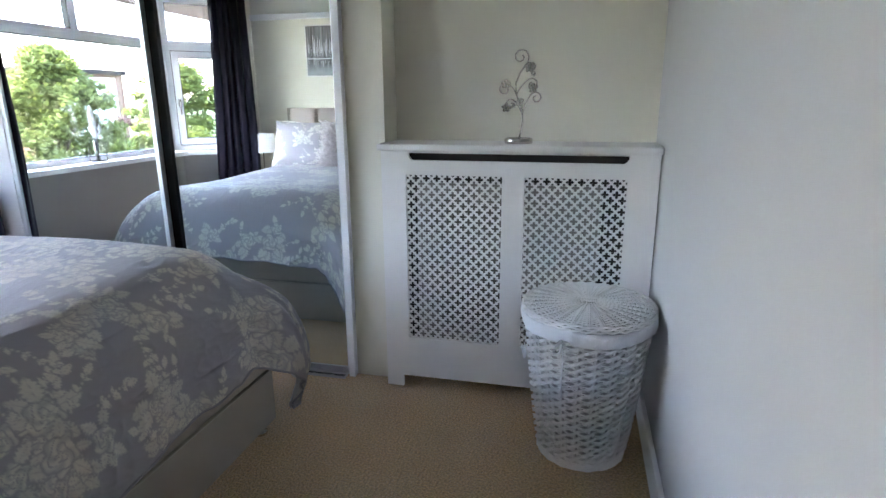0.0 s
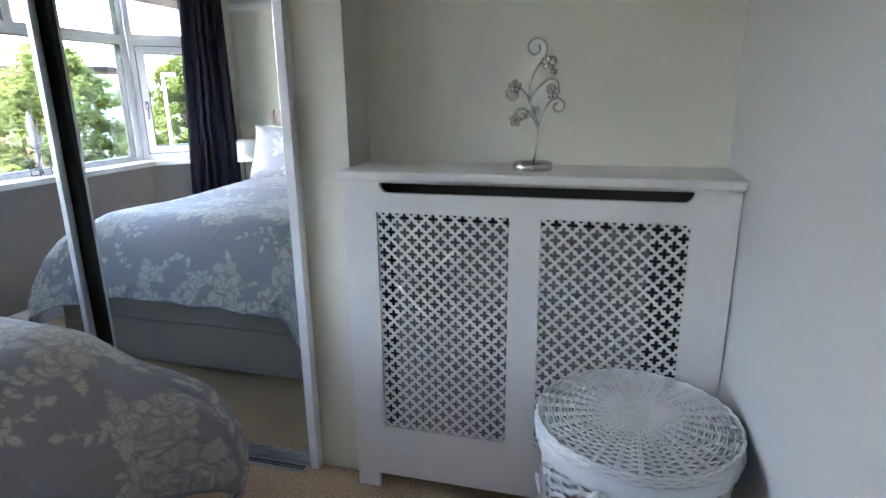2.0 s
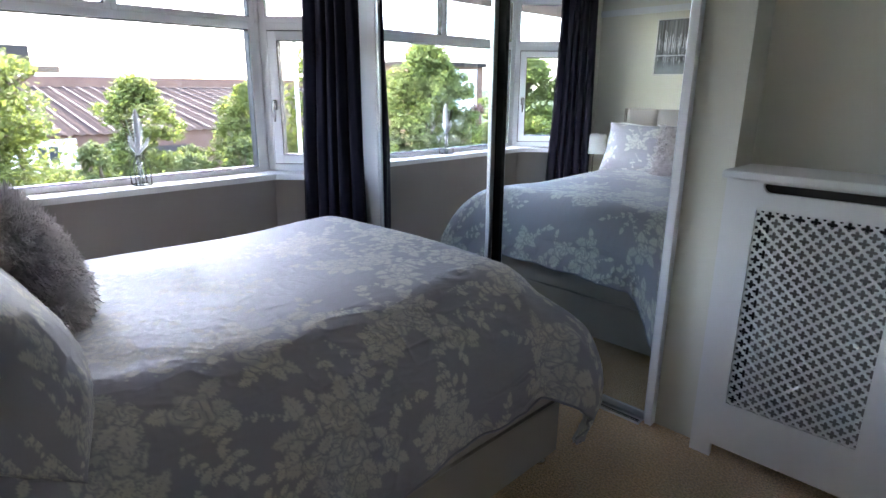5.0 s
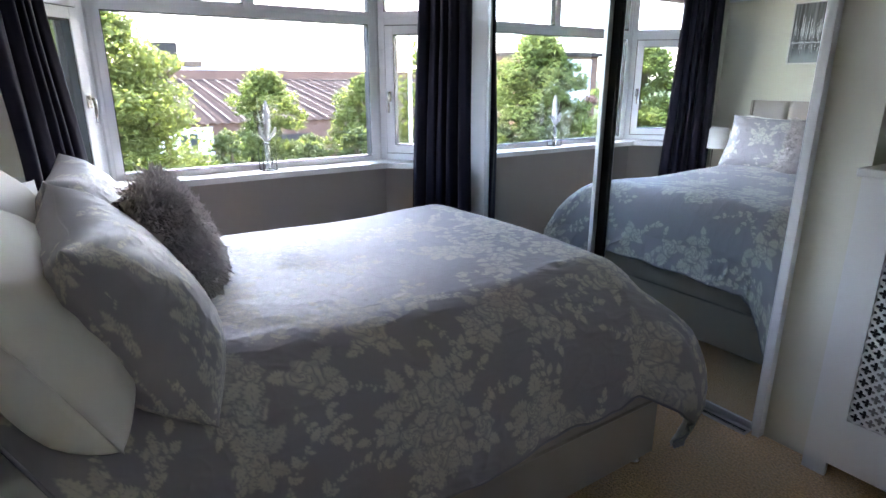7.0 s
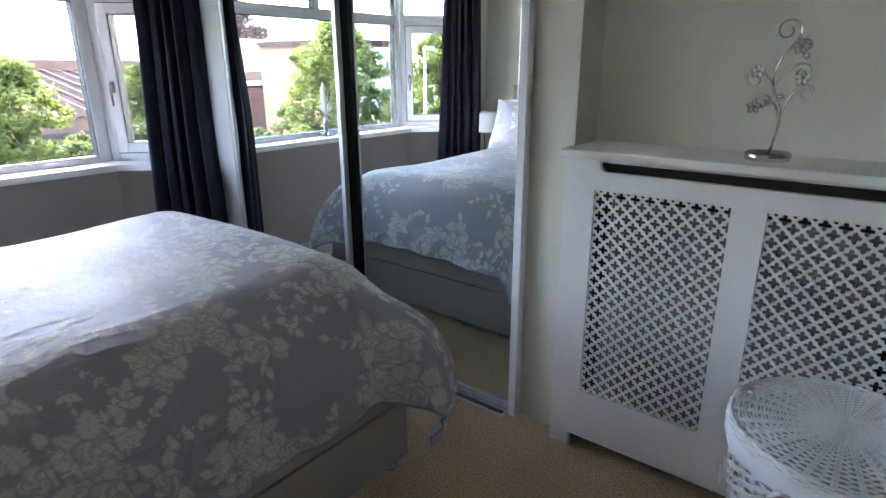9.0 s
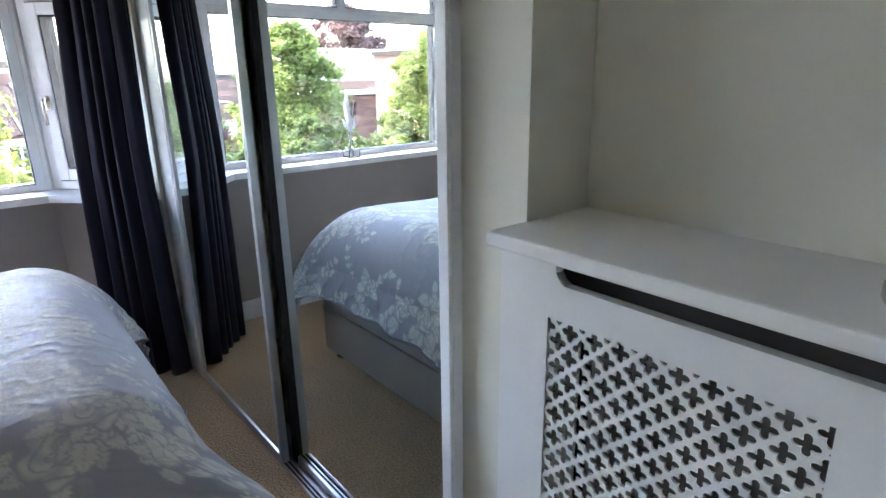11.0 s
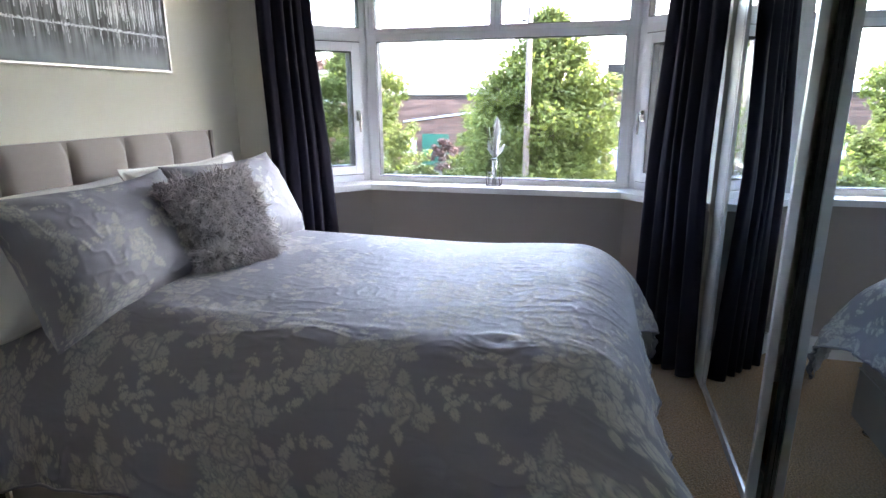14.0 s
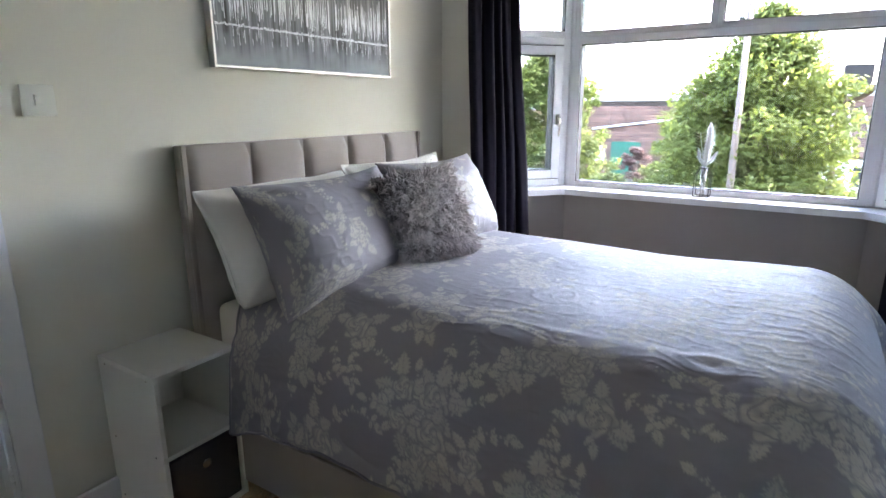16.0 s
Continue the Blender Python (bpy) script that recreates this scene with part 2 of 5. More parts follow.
# door in the south wall
door = structure("door_1", boxes(((DX0 + 0.028, SOUTH - 0.045, 0.008), (DX1 - 0.028, SOUTH - 0.008, DZ - 0.028)), bevel=0.002), GLOSS, "white painted bedroom door, shut", "door")
bm = boxes(((DX0, SOUTH - 0.14, 0), (DX0 + 0.025, SOUTH - 0.002, DZ)), ((DX1 - 0.025, SOUTH - 0.14, 0), (DX1, SOUTH - 0.002, DZ)), ((DX0, SOUTH - 0.14, DZ - 0.025), (DX1, SOUTH - 0.002, DZ)), bevel=0.002)
part("door_lining", bm, GLOSS, door)
bm = boxes(((DX0 - 0.065, SOUTH, 0), (DX0 + 0.012, SOUTH + 0.016, DZ + 0.06)), ((DX1 - 0.012, SOUTH, 0), (DX1 + 0.065, SOUTH + 0.016, DZ + 0.06)), ((DX0 - 0.065, SOUTH, DZ - 0.012), (DX1 + 0.065, SOUTH + 0.018, DZ + 0.06)), bevel=0.005)
part("architrave", bm, GLOSS, door)
for z in (0.24, 1.0, 1.7):
    bm = bmesh.new()
    for k in range(3):
        lathe(bm, [(0.0, 0), (0.0055, 0), (0.0055, 0.022), (0.0, 0.022)], (DX0 + 0.027, SOUTH + 0.002, z + k * 0.024), 10)
    box(bm, (DX0 + 0.004, SOUTH - 0.003, z), (DX0 + 0.045, SOUTH - 0.0005, z + 0.07))
    part("hinge", bm, GLOSS, door, "painted butt hinge")
bm = bmesh.new()
lathe(bm, [(0.0, 0), (0.028, 0), (0.028, 0.006), (0.011, 0.012), (0.011, 0.032), (0.024, 0.042), (0.030, 0.052), (0.027, 0.064), (0.0, 0.067)], (DX1 - 0.09, SOUTH - 0.008, 1.30), 28, "Y")
part("door_knob", bm, CHROME, door, "round polished metal knob")

# skirting boards and picture rail
def skirt(name, x0, y0, x1, y1):
    return structure(name, boxes(((x0, y0, 0), (x1, y1, 0.115)), bevel=0.006), GLOSS, "white painted skirting board", "skirting board")


skirt("baseboard_south", WEST, SOUTH, DX0 - 0.065, SOUTH + 0.018)
skirt("baseboard_east", EAST - 0.018, SOUTH, EAST, 4.33)
bm = bmesh.new()
for k in range(3):
    (ax, ay), (bx, by) = BAYW[k], BAYW[k + 1]
    d = Vector((bx - ax, by - ay)).normalized() * 0.018
    nx, ny = d.y, -d.x
    prism(bm, [(ax, ay), (bx, by), (bx + nx, by + ny), (ax + nx, ay + ny)], 0, 0.115)
structure("baseboard_bay", bm, GLOSS, "white painted skirting board round the bay", "skirting board")
structure("trim_picture_rail", boxes(((WEST, SOUTH, 1.935), (EAST, SOUTH + 0.02, 1.985)), ((EAST - 0.02, SOUTH + 0.02, 1.935), (EAST, NICHE, 1.985)), bevel=0.006), GLOSS, "white painted picture rail", "picture rail")

# ---- bay window ----
win = structure("window_1", boxes(((-1.6, 2.5, 0.868), (-1.56, 3.9, 0.88))), PVC, "white plastic-framed bay window of three lights", "window")
bm = bmesh.new()
GLA = [(-1.145, 1.995), (-1.60, 2.45), (-1.60, 3.99), (-1.145, 4.445)]
SILL = [(-1.13, 2.255), (-1.39, 2.515), (-1.39, 3.925), (-1.13, 4.185)]
vs = []
for k in range(3):
    prism(bm, [SILL[k], SILL[k + 1], GLA[k + 1], GLA[k]], 0.822, 0.855)
bmesh.ops.remove_doubles(bm, verts=bm.verts, dist=1e-5)
part("window_sill", bm, GLOSS, win, "white painted window board")


def light(a, b, z0, z1, w=0.055, deep=0.06, lo=None, name="window_frame"):
    """One framed light between two plan points, with its pane."""
    ax, ay = a
    bx, by = b
    L = math.hypot(bx - ax, by - ay)
    m = Matrix.Translation((ax, ay, 0)) @ Matrix.Rotation(math.atan2(by - ay, bx - ax), 4, "Z")
    h = deep / 2
    lo = w if lo is None else lo
    bm = bmesh.new()
    for p, q in (((0, -h, z0), (w, h, z1)), ((L - w, -h, z0), (L, h, z1)), ((w, -h, z0), (L - w, h, z0 + lo)), ((w, -h, z1 - w), (L - w, h, z1))):
        box(bm, p, q, 0.005, 2, m)
    f = part(name, bm, PVC, win)
    bm = bmesh.new()
    box(bm, (w - 0.004, -0.004, z0 + lo - 0.004), (L - w + 0.004, 0.004, z1 - w + 0.004), 0, 1, m)
    g = part("pane", bm, GLASS, f)
    g.visible_shadow = False
    bm = bmesh.new()
    e = 0.004
    for p, q in (((w, -h + 0.006, z0 + lo), (w + e, h - 0.006, z1 - w)), ((L - w - e, -h + 0.006, z0 + lo), (L - w, h - 0.006, z1 - w)), ((w + e, -h + 0.006, z0 + lo), (L - w - e, h - 0.006, z0 + lo + e)), ((w + e, -h + 0.006, z1 - w - e), (L - w - e, h - 0.006, z1 - w))):
        box(bm, p, q, 0, 1, m)
    part("gasket", bm, BLACK, f, "black rubber glazing gasket")
    return f, m, L


CB, CT = (-1.58, 2.475), (-1.58, 3.945)
ZS, ZT, ZH = 0.855, 1.675, 2.06
# front: wide fixed light, two top lights
light(CB, CT, ZS, ZT + 0.025, 0.04, 0.07, 0.03)
light(CB, (-1.58, 3.21), ZT + 0.025, ZH, 0.028)
light((-1.58, 3.21), CT, ZT + 0.025, ZH, 0.028)
# splayed sides: casement with handle, top light
for s, (a, b) in ((-1, ((-1.165, 2.015), (-1.575, 2.425))), (1, ((-1.575, 3.995), (-1.165, 4.405)))):
    f, m, L = light(a, b, ZS, ZT + 0.025, 0.04, 0.07, 0.04)
    p, q = (0.045, L - 0.045)
    pa, pb = m @ Vector((p, 0, 0)), m @ Vector((q, 0, 0))
    light((pa.x, pa.y), (pb.x, pb.y), ZS + 0.045, ZT - 0.02, 0.05, 0.095, name="casement")
    light(a, b, ZT + 0.025, ZH, 0.035)
    # handle on the casement stile next to the front
    hx = q - 0.025 if s < 0 else p + 0.025
    bm = bmesh.new()
    sgn = -1
    box(bm, (hx - 0.012, sgn * 0.047, 1.215), (hx + 0.012, sgn * 0.056, 1.275), 0.003, 2, m)
    lev = bmesh.new()
    tube(lev, [m @ Vector((hx, sgn * 0.055, 1.26)), m @ Vector((hx, sgn * 0.078, 1.258)), m @ Vector((hx, sgn * 0.082, 1.24)), m @ Vector((hx, sgn * 0.080, 1.15))], [0.008, 0.008, 0.008, 0.006], 8)
    hd = part("window_handle", bm, CHROME, win, "silver lever handle of the casement")
    part("lever", lev, CHROME, hd)
# corner posts and head
bm = bmesh.new()
prism(bm, [(-1.545, 2.475), (-1.545, 2.46), (-1.60, 2.40), (-1.63, 2.43), (-1.63, 2.475)], ZS, ZH)
prism(bm, [(-1.545, 3.945), (-1.63, 3.945), (-1.63, 3.99), (-1.60, 4.02), (-1.545, 3.96)], ZS, ZH)
part("corner_post", bm, PVC, win)
bm = bmesh.new()
for k in range(3):
    a, b = GLA[k], GLA[k + 1]
    c, d = BAYW[k], BAYW[k + 1]
    prism(bm, [c, d, b, a], ZH, 2.12)
part("window_head", bm, PVC, win)
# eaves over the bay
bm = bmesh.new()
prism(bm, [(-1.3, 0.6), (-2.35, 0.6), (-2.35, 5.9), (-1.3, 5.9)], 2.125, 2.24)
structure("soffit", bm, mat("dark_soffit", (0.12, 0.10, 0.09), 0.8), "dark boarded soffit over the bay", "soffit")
bm = bmesh.new()
tube(bm, [(-2.38, 0.6, 2.20), (-2.38, 3.2, 2.20), (-2.38, 5.9, 2.20)], 0.05, 10)
structure("gutter", bm, BLACK, "black plastic gutter along the bay eaves", "gutter")

# ---- mirrored sliding wardrobe ----
ward = thing("wardrobe", (-0.11, 4.6, 0), "built-in wardrobe with two sliding mirror doors", "wardrobe", kind="")
part("jamb", boxes(((-1.10, 4.328, 0), (-0.937, 4.46, CEILZ - 0.02)), bevel=0.004), GLOSS, ward, "white painted jamb")
part("jamb", boxes(((0.773, 4.364, 0), (0.8025, 4.374, CEILZ - 0.02)), ((0.787, 4.375, 0), (0.8025, 4.46, CEILZ - 0.02)), bevel=0.003), GLOSS, ward, "white painted jamb")
part("header", boxes(((-0.937, 4.328, 2.30), (0.762, 4.46, CEILZ - 0.02)), bevel=0.003), GLOSS, ward)
part("back_lining", boxes(((-1.08, 4.90, 0.01), (0.80, 4.94, 2.3))), DARK, ward)
bm = boxes(((-0.937, 4.333, 0.001), (0.762, 4.46, 0.006)), ((-0.937, 4.333, 0.006), (0.762, 4.336, 0.012)), ((-0.937, 4.365, 0.006), (0.762, 4.368, 0.013)), ((-0.937, 4.437, 0.006), (0.762, 4.440, 0.013)))
part("bottom_track", bm, ALU, ward, "brushed metal floor track")
# black strips laid on the plate stand in for the shade of its grooves
part("groove_shade_strips", boxes(((-0.93, 4.3405, 0.0065), (0.755, 4.3475, 0.0085)), ((-0.93, 4.3535, 0.0065), (0.755, 4.3605, 0.0085))), BLACK, ward, "black strips for the shaded grooves of the floor track")


def mirror_door(x0, x1, y, black=0.0):
    d = part("door", boxes(((x0 + 0.022, y + 0.004, 0.04), (x1 - 0.022, y + 0.012, 2.27))), DARK, ward, "sliding mirror door")
    part("mirror", boxes(((x0 + 0.02, y, 0.038), (x1 - 0.02, y + 0.004, 2.272))), MIRROR, d, "silvered mirror glass")
    bm = bmesh.new()
    for a, b in (((x0, y - 0.008, 0.014), (x0 + 0.022, y + 0.02, 2.295)), ((x1 - 0.022, y - 0.008, 0.014), (x1, y + 0.02, 2.295)), ((x0 + 0.022, y - 0.006, 0.014), (x1 - 0.022, y + 0.018, 0.04)), ((x0 + 0.022, y - 0.006, 2.27), (x1 - 0.022, y + 0.018, 2.295))):
        box(bm, a, b, 0.003)
    part("door_frame", bm, ALU, d, "slim satin metal frame")
    if black:
        part("seal", boxes(((x0 + 0.003, y - 0.012, 0.016), (x0 + black, y - 0.0085, 2.29)), ((x0 + 0.0225, y - 0.0085, 0.042), (x0 + black, y - 0.001, 2.268))), BLACK, d, "black brush seal")


mirror_door(-0.935, -0.085, 4.338)
mirror_door(-0.088, 0.785, 4.384, 0.034)

# ---- outside ----
GZ = -2.9
structure("ground", boxes(((-1500, -1500, GZ - 0.3), (1500, 1500, GZ))), GRASSG, "rough green ground below the house", "ground")
structure("road", boxes(((-9.0, -120, GZ), (-4.5, 120, GZ + 0.02))), ASPH, "grey asphalt street in front of the house", "road")
structure("pavement", boxes(((-10.4, -120, GZ), (-9.0, 120, GZ + 0.12)), ((-4.5, -120, GZ), (-3.0, 120, GZ + 0.12))), CONC, "pale paved footways with kerbs", "pavement")
structure("yard", boxes(((-33.0, -60, GZ), (-18.0, 60, GZ + 0.03))), ASPH, "asphalt yard before the workshops", "yard")
structure("wall_house", boxes(((-1.76, 2.37, GZ), (-1.5, 4.07, -0.12)), ((-1.3, -4, GZ), (-1.2, 9, -0.12)), ((-1.3, -4, -0.12), (-1.24, 1.72, 2.6)), ((-1.3, 5.1, -0.12), (-1.24, 9, 2.6))), BRICK, "red brick front of the house", "wall")


def leaf_mat(name, col, trans):
    m = mat(name, col, 0.6, var=0.35, scale=1.6, spec=0.1, fine=0.25, bscale=9)
    nt = m.node_tree
    N, L = nt.nodes, nt.links
    tr = N.new("ShaderNodeBsdfTranslucent")
    tr.inputs[0].default_value = (*trans, 1)
    mx = N.new("ShaderNodeMixShader")
    mx.inputs[0].default_value = 0.42
    L.new(N["Principled BSDF"].outputs[0], mx.inputs[1])
    L.new(tr.outputs[0], mx.inputs[2])
    L.new(mx.outputs[0], N["Material Output"].inputs[0])
    return m


LEAF = leaf_mat("maple_leaves", (0.09, 0.11, 0.032), (0.19, 0.24, 0.05))
LEAFY = leaf_mat("bright_leaves", (0.09, 0.11, 0.03), (0.18, 0.23, 0.045))
LEAFD = leaf_mat("shrub_leaves", (0.06, 0.08, 0.03), (0.125, 0.17, 0.045))
LEAFR = leaf_mat("copper_leaves", (0.095, 0.060, 0.055), (0.15, 0.085, 0.07))
LEAFP = leaf_mat("pale_blossom_leaves", (0.16, 0.12, 0.08), (0.22, 0.16, 0.08))


def foliage(r, clumps, per, size):
    """Small folded leaves scattered over clumps (x, y, z, radius)."""
    verts, faces = [], []
    for cx, cy, cz, cr in clumps:
        for _ in range(per):
            d = Vector((r.gauss(0, 1), r.gauss(0, 1), r.gauss(0, 1))).normalized()
            q = cr * (r.random() ** 0.35)
            p = Vector((cx, cy, cz)) + Vector((d.x * q, d.y * q, d.z * q * 0.75))
            a = Vector((r.gauss(0, 1), r.gauss(0, 1), r.gauss(0, 0.5) - 0.3)).normalized()
            b = a.cross(d + Vector((0, 0, 0.8))).normalized()
            s = size * r.uniform(0.6, 1.3)
            n = a.cross(b) * 0.25 * s
            i = len(verts)
            for c in (p - a * s, p + b * s * 0.6 + n, p + a * s, p - b * s * 0.6 + n):
                verts.append(tuple(c))
            faces += [(i, i + 1, i + 2), (i, i + 2, i + 3)]
    return verts, [], faces


def tree(name, x, y, top, rad, label, leaf, seed, base=-1.9, n=130, per=60, size=0.085, taper=0.55, cat="tree"):
    """A tree or shrub with its trunk, limbs and a crown of leaf clumps."""
    r = random.Random(seed)
    t = thing(name, (x, y, GZ), label, cat)
    bm = bmesh.new()
    hgt = top - GZ
    trunk = [(x + 0.04 * math.sin(k * 1.3 + seed), y + 0.04 * math.cos(k * 1.7 + seed), GZ + hgt * k * 0.15) for k in range(7)]
    w = max(0.03, 0.028 * hgt)
    tube(bm, trunk, [w * (1 - 0.14 * k) for k in range(7)], 8)
    clumps = []
    for k in range(n):
        h = r.random() ** 0.85
        z = base + (top - base) * h
        env = rad * (1 - h ** 2.2 * taper - max(0, h - 0.8) * 1.6) * (0.75 + 0.25 * min(1, h * 5))
        a = r.uniform(0, math.tau)
        q = env * (0.12 + 0.88 * r.random() ** 0.5) * r.uniform(0.85, 1.12)
        cr = rad * r.uniform(0.13, 0.24)
        clumps.append((x + q * math.cos(a), y + q * math.sin(a), z - cr * 0.5, cr))
        if k % 7 == 0:
            zb = max(GZ + 0.8, z - rad * 0.7)
            tube(bm, [(x, y, zb), (x + q * 0.5 * math.cos(a), y + q * 0.5 * math.sin(a), zb + (z - zb) * 0.7), (x + q * 0.95 * math.cos(a), y + q * 0.95 * math.sin(a), z)], [w * 0.35, w * 0.2, 0.006], 5)
    part("trunk", bm, BARK, t)
    part("crown", foliage(r, clumps, per, size), leaf, t)
    return t


tree("tree", -9.8, 2.85, 2.95, 1.9, "broad green street tree opposite the bay window", LEAF, 1, n=460, per=95, size=0.055, taper=0.7)
tree("tree", -21.3, -5.9, 3.6, 2.6, "tall green tree before the brick workshops", LEAF, 2, n=230, per=60, size=0.11)
tree("tree", -11.2, -5.5, 2.7, 1.65, "rounded fresh green tree along the street", LEAF, 3, n=260, per=80, size=0.072)
tree("tree", -11.0, -9.9, 2.55, 1.7, "leafy green tree farther down the street", LEAF, 4, n=200, per=65, size=0.085)
tree("tree", -12.2, 11.9, 3.0, 2.1, "leafy green tree up the street", LEAF, 5, n=200, per=60, size=0.085)
tree("tree", -40.5, -19.9, 7.0, 4.3, "large dark copper beech behind the cream workshop", LEAFR, 6, base=-1, n=200, per=60, size=0.17)
tree("shrub", -13.3, 6.8, 1.6, 1.4, "tall bright yellow-green shrub", LEAFY, 7, base=-2.5, n=200, per=70, size=0.06, cat="shrub")
tree("shrub", -13.2, 9.6, 1.5, 1.3, "loose pale green shrub", LEAFY, 8, base=-2.5, n=170, per=55, size=0.06, cat="shrub")
tree("shrub", -12.6, 0.95, 1.25, 1.15, "bright yellow-green shrub beside the street tree", LEAFY, 9, base=-2.5, n=90, per=65, size=0.055, cat="shrub")
tree("shrub", -14.4, -0.4, 0.25, 0.75, "small dark red-leaved shrub", LEAFR, 10, base=-2.4, n=80, per=60, size=0.045, cat="shrub")
tree("shrub", -15.2, -12.3, 0.75, 0.8, "rounded rosy red-leaved garden shrub", LEAFR, 12, base=-2.0, n=60, per=50, size=0.07, cat="shrub")
proto = None
r = random.Random(31)
for k in range(44):
    x, y = -11.4 - (k % 2) * 1.7 + r.uniform(-0.5, 0.5), -14.5 + k * 0.72 + r.uniform(-0.3, 0.3)
    if proto is None:
        proto = tree("hedge_shrub", x, y, 0.05, 1.05, "low mixed green shrub in the roadside border", LEAFD, 20, base=-2.7, n=90, per=60, size=0.06, cat="shrub")
        proto["group"] = "roadside shrubs"
    else:
        s = r.uniform(0.82, 1.12)
        copy_thing(proto, Matrix.Translation((x, y, GZ)) @ Matrix.Rotation(r.uniform(0, 6), 4, "Z") @ Matrix.Diagonal((1, 1, s, 1)))
for x, y, s, lf in ((-13.5, -2.6, 12, LEAFP), (-13.2, 4.8, 13, LEAFY), (-12.9, -9.6, 14, LEAFY)):
    tree("shrub", x, y, -0.1, 0.7, "pale flowering shrub in the border", lf, s + 40, base=-2.5, n=55, per=50, size=0.05, cat="shrub")

# telegraph pole and street lamps
pole = thing("telegraph_pole", (-8.35, 2.64, GZ), "weathered wooden telegraph pole before the tree", "pole")
bm = bmesh.new()
tube(bm, [(-8.35, 2.64, GZ + 0.02), (-8.35, 2.64, 0.0), (-8.35, 2.64, 2.8)], [0.062, 0.055, 0.045], 12)
part("shaft", bm, mat("weathered_pole", (0.15, 0.115, 0.09), 0.9, var=0.2, bscale=30, fine=0.2), pole)
bm = bmesh.new()
tube(bm, [(-8.35, 2.58, 2.6), (-8.35, 2.50, 2.6)], 0.02, 8)
part("bracket", bm, BLACK, pole)
wire_t = thing("cable", (-5, 4, 2), "thin black telephone cable from the pole", "cable")
bm2 = bmesh.new()
tube(bm2, [(-8.35, 2.60, 2.62), (-9.2, 4.2, 2.10), (-10.2, 6.2, 1.95), (-12.5, 10, 2.3)], 0.006, 4)
part("wire", bm2, BLACK, wire_t)
for x, y, top in ((-6.3, 7.0, 2.05), (-6.4, -3.6, 1.7)):
    sl = thing("street_lamp", (x, y, GZ), "slim white street lamp post", "street lamp", "street lamps")
    bm = bmesh.new()
    tube(bm, [(x, y, GZ), (x, y, GZ + 1.2), (x, y, GZ + 1.25), (x, y, top)], [0.06, 0.06, 0.032, 0.028], 10)
    part("post", bm, RENDERW, sl)
    part("lantern", boxes(((x - 0.03, y - 0.3, top - 0.02), (x + 0.05, y + 0.02, top + 0.05)), bevel=0.02), RENDERW, sl)

# workshops across the street: brick, corrugated roof, cream block, white-fronted house
def shop(name, a, b, m, label):
    t = thing(name, ((a[0] + b[0]) / 2, (a[1] + b[1]) / 2, GZ), label, "building")
    part("wall", boxes((a, b)), m, t)
    return t


def window(th, x, y0, z0, y1, z1, bars=2):
    bm = boxes(((x - 0.05, y0, z0), (x + 0.03, y0 + 0.08, z1)), ((x - 0.05, y1 - 0.08, z0), (x + 0.03, y1, z1)), ((x - 0.05, y0 + 0.08, z0), (x + 0.03, y1 - 0.08, z0 + 0.08)), ((x - 0.05, y0 + 0.08, z1 - 0.08), (x + 0.03, y1 - 0.08, z1)))
    for k in range(1, bars):
        yc = y0 + (y1 - y0) * k / bars
        box(bm, (x - 0.04, yc - 0.03, z0 + 0.08), (x + 0.02, yc + 0.03, z1 - 0.08))
    w = part("window", bm, PVC, th)
    part("pane", boxes(((x - 0.03, y0 + 0.08, z0 + 0.08), (x, y1 - 0.08, z1 - 0.08))), WGLASS, w)


def per_piece(m, lo, hi):
    """Varies a material's colour from one joined piece to the next."""
    nt = m.node_tree
    b = nt.nodes["Principled BSDF"]
    src = b.inputs["Base Color"].links[0].from_socket
    g = nt.nodes.new("ShaderNodeNewGeometry")
    mr = nt.nodes.new("ShaderNodeMapRange")
    mr.inputs[3].default_value, mr.inputs[4].default_value = lo, hi
    nt.links.new(g.outputs["Random Per Island"], mr.inputs[0])
    v = nt.nodes.new("ShaderNodeVectorMath")
    v.operation = "SCALE"
    nt.links.new(src, v.inputs[0])
    nt.links.new(mr.outputs[0], v.inputs["Scale"])
    nt.links.new(v.outputs[0], b.inputs["Base Color"])
    return m


BRICKU = per_piece(mat("brown_brick_units", (0.18, 0.10, 0.07), 0.9, var=0.25, scale=0.8), 0.6, 1.35)


def coursed(th, x, y0, y1, z0, z1, step, m):
    """Raised brick courses, one strip of bricks in each row."""
    verts, faces = [], []
    r = random.Random(7)
    z = z0
    row = 0
    while z < z1 - step:
        y = y0 + (0.5 if row % 2 else 0)
        while y < y1 - 0.2:
            L = min(r.uniform(0.85, 1.0), y1 - y)
            d = x + r.uniform(0.008, 0.03)
            b = len(verts)
            for p in ((x, y, z), (x, y + L, z), (x, y + L, z + step * 0.82), (x, y, z + step * 0.82)):
                verts.append(p)
            for p in ((d, y, z), (d, y + L, z), (d, y + L, z + step * 0.82), (d, y, z + step * 0.82)):
                verts.append(p)
            faces += [(b + 4, b + 5, b + 6, b + 7), (b + 3, b + 7, b + 6, b + 2), (b, b + 1, b + 5, b + 4)]
            y += L + 0.05
        z += step
        row += 1
    o = part("brickwork", (verts, [], faces), m, th)
    o["kind"] = "stuff"


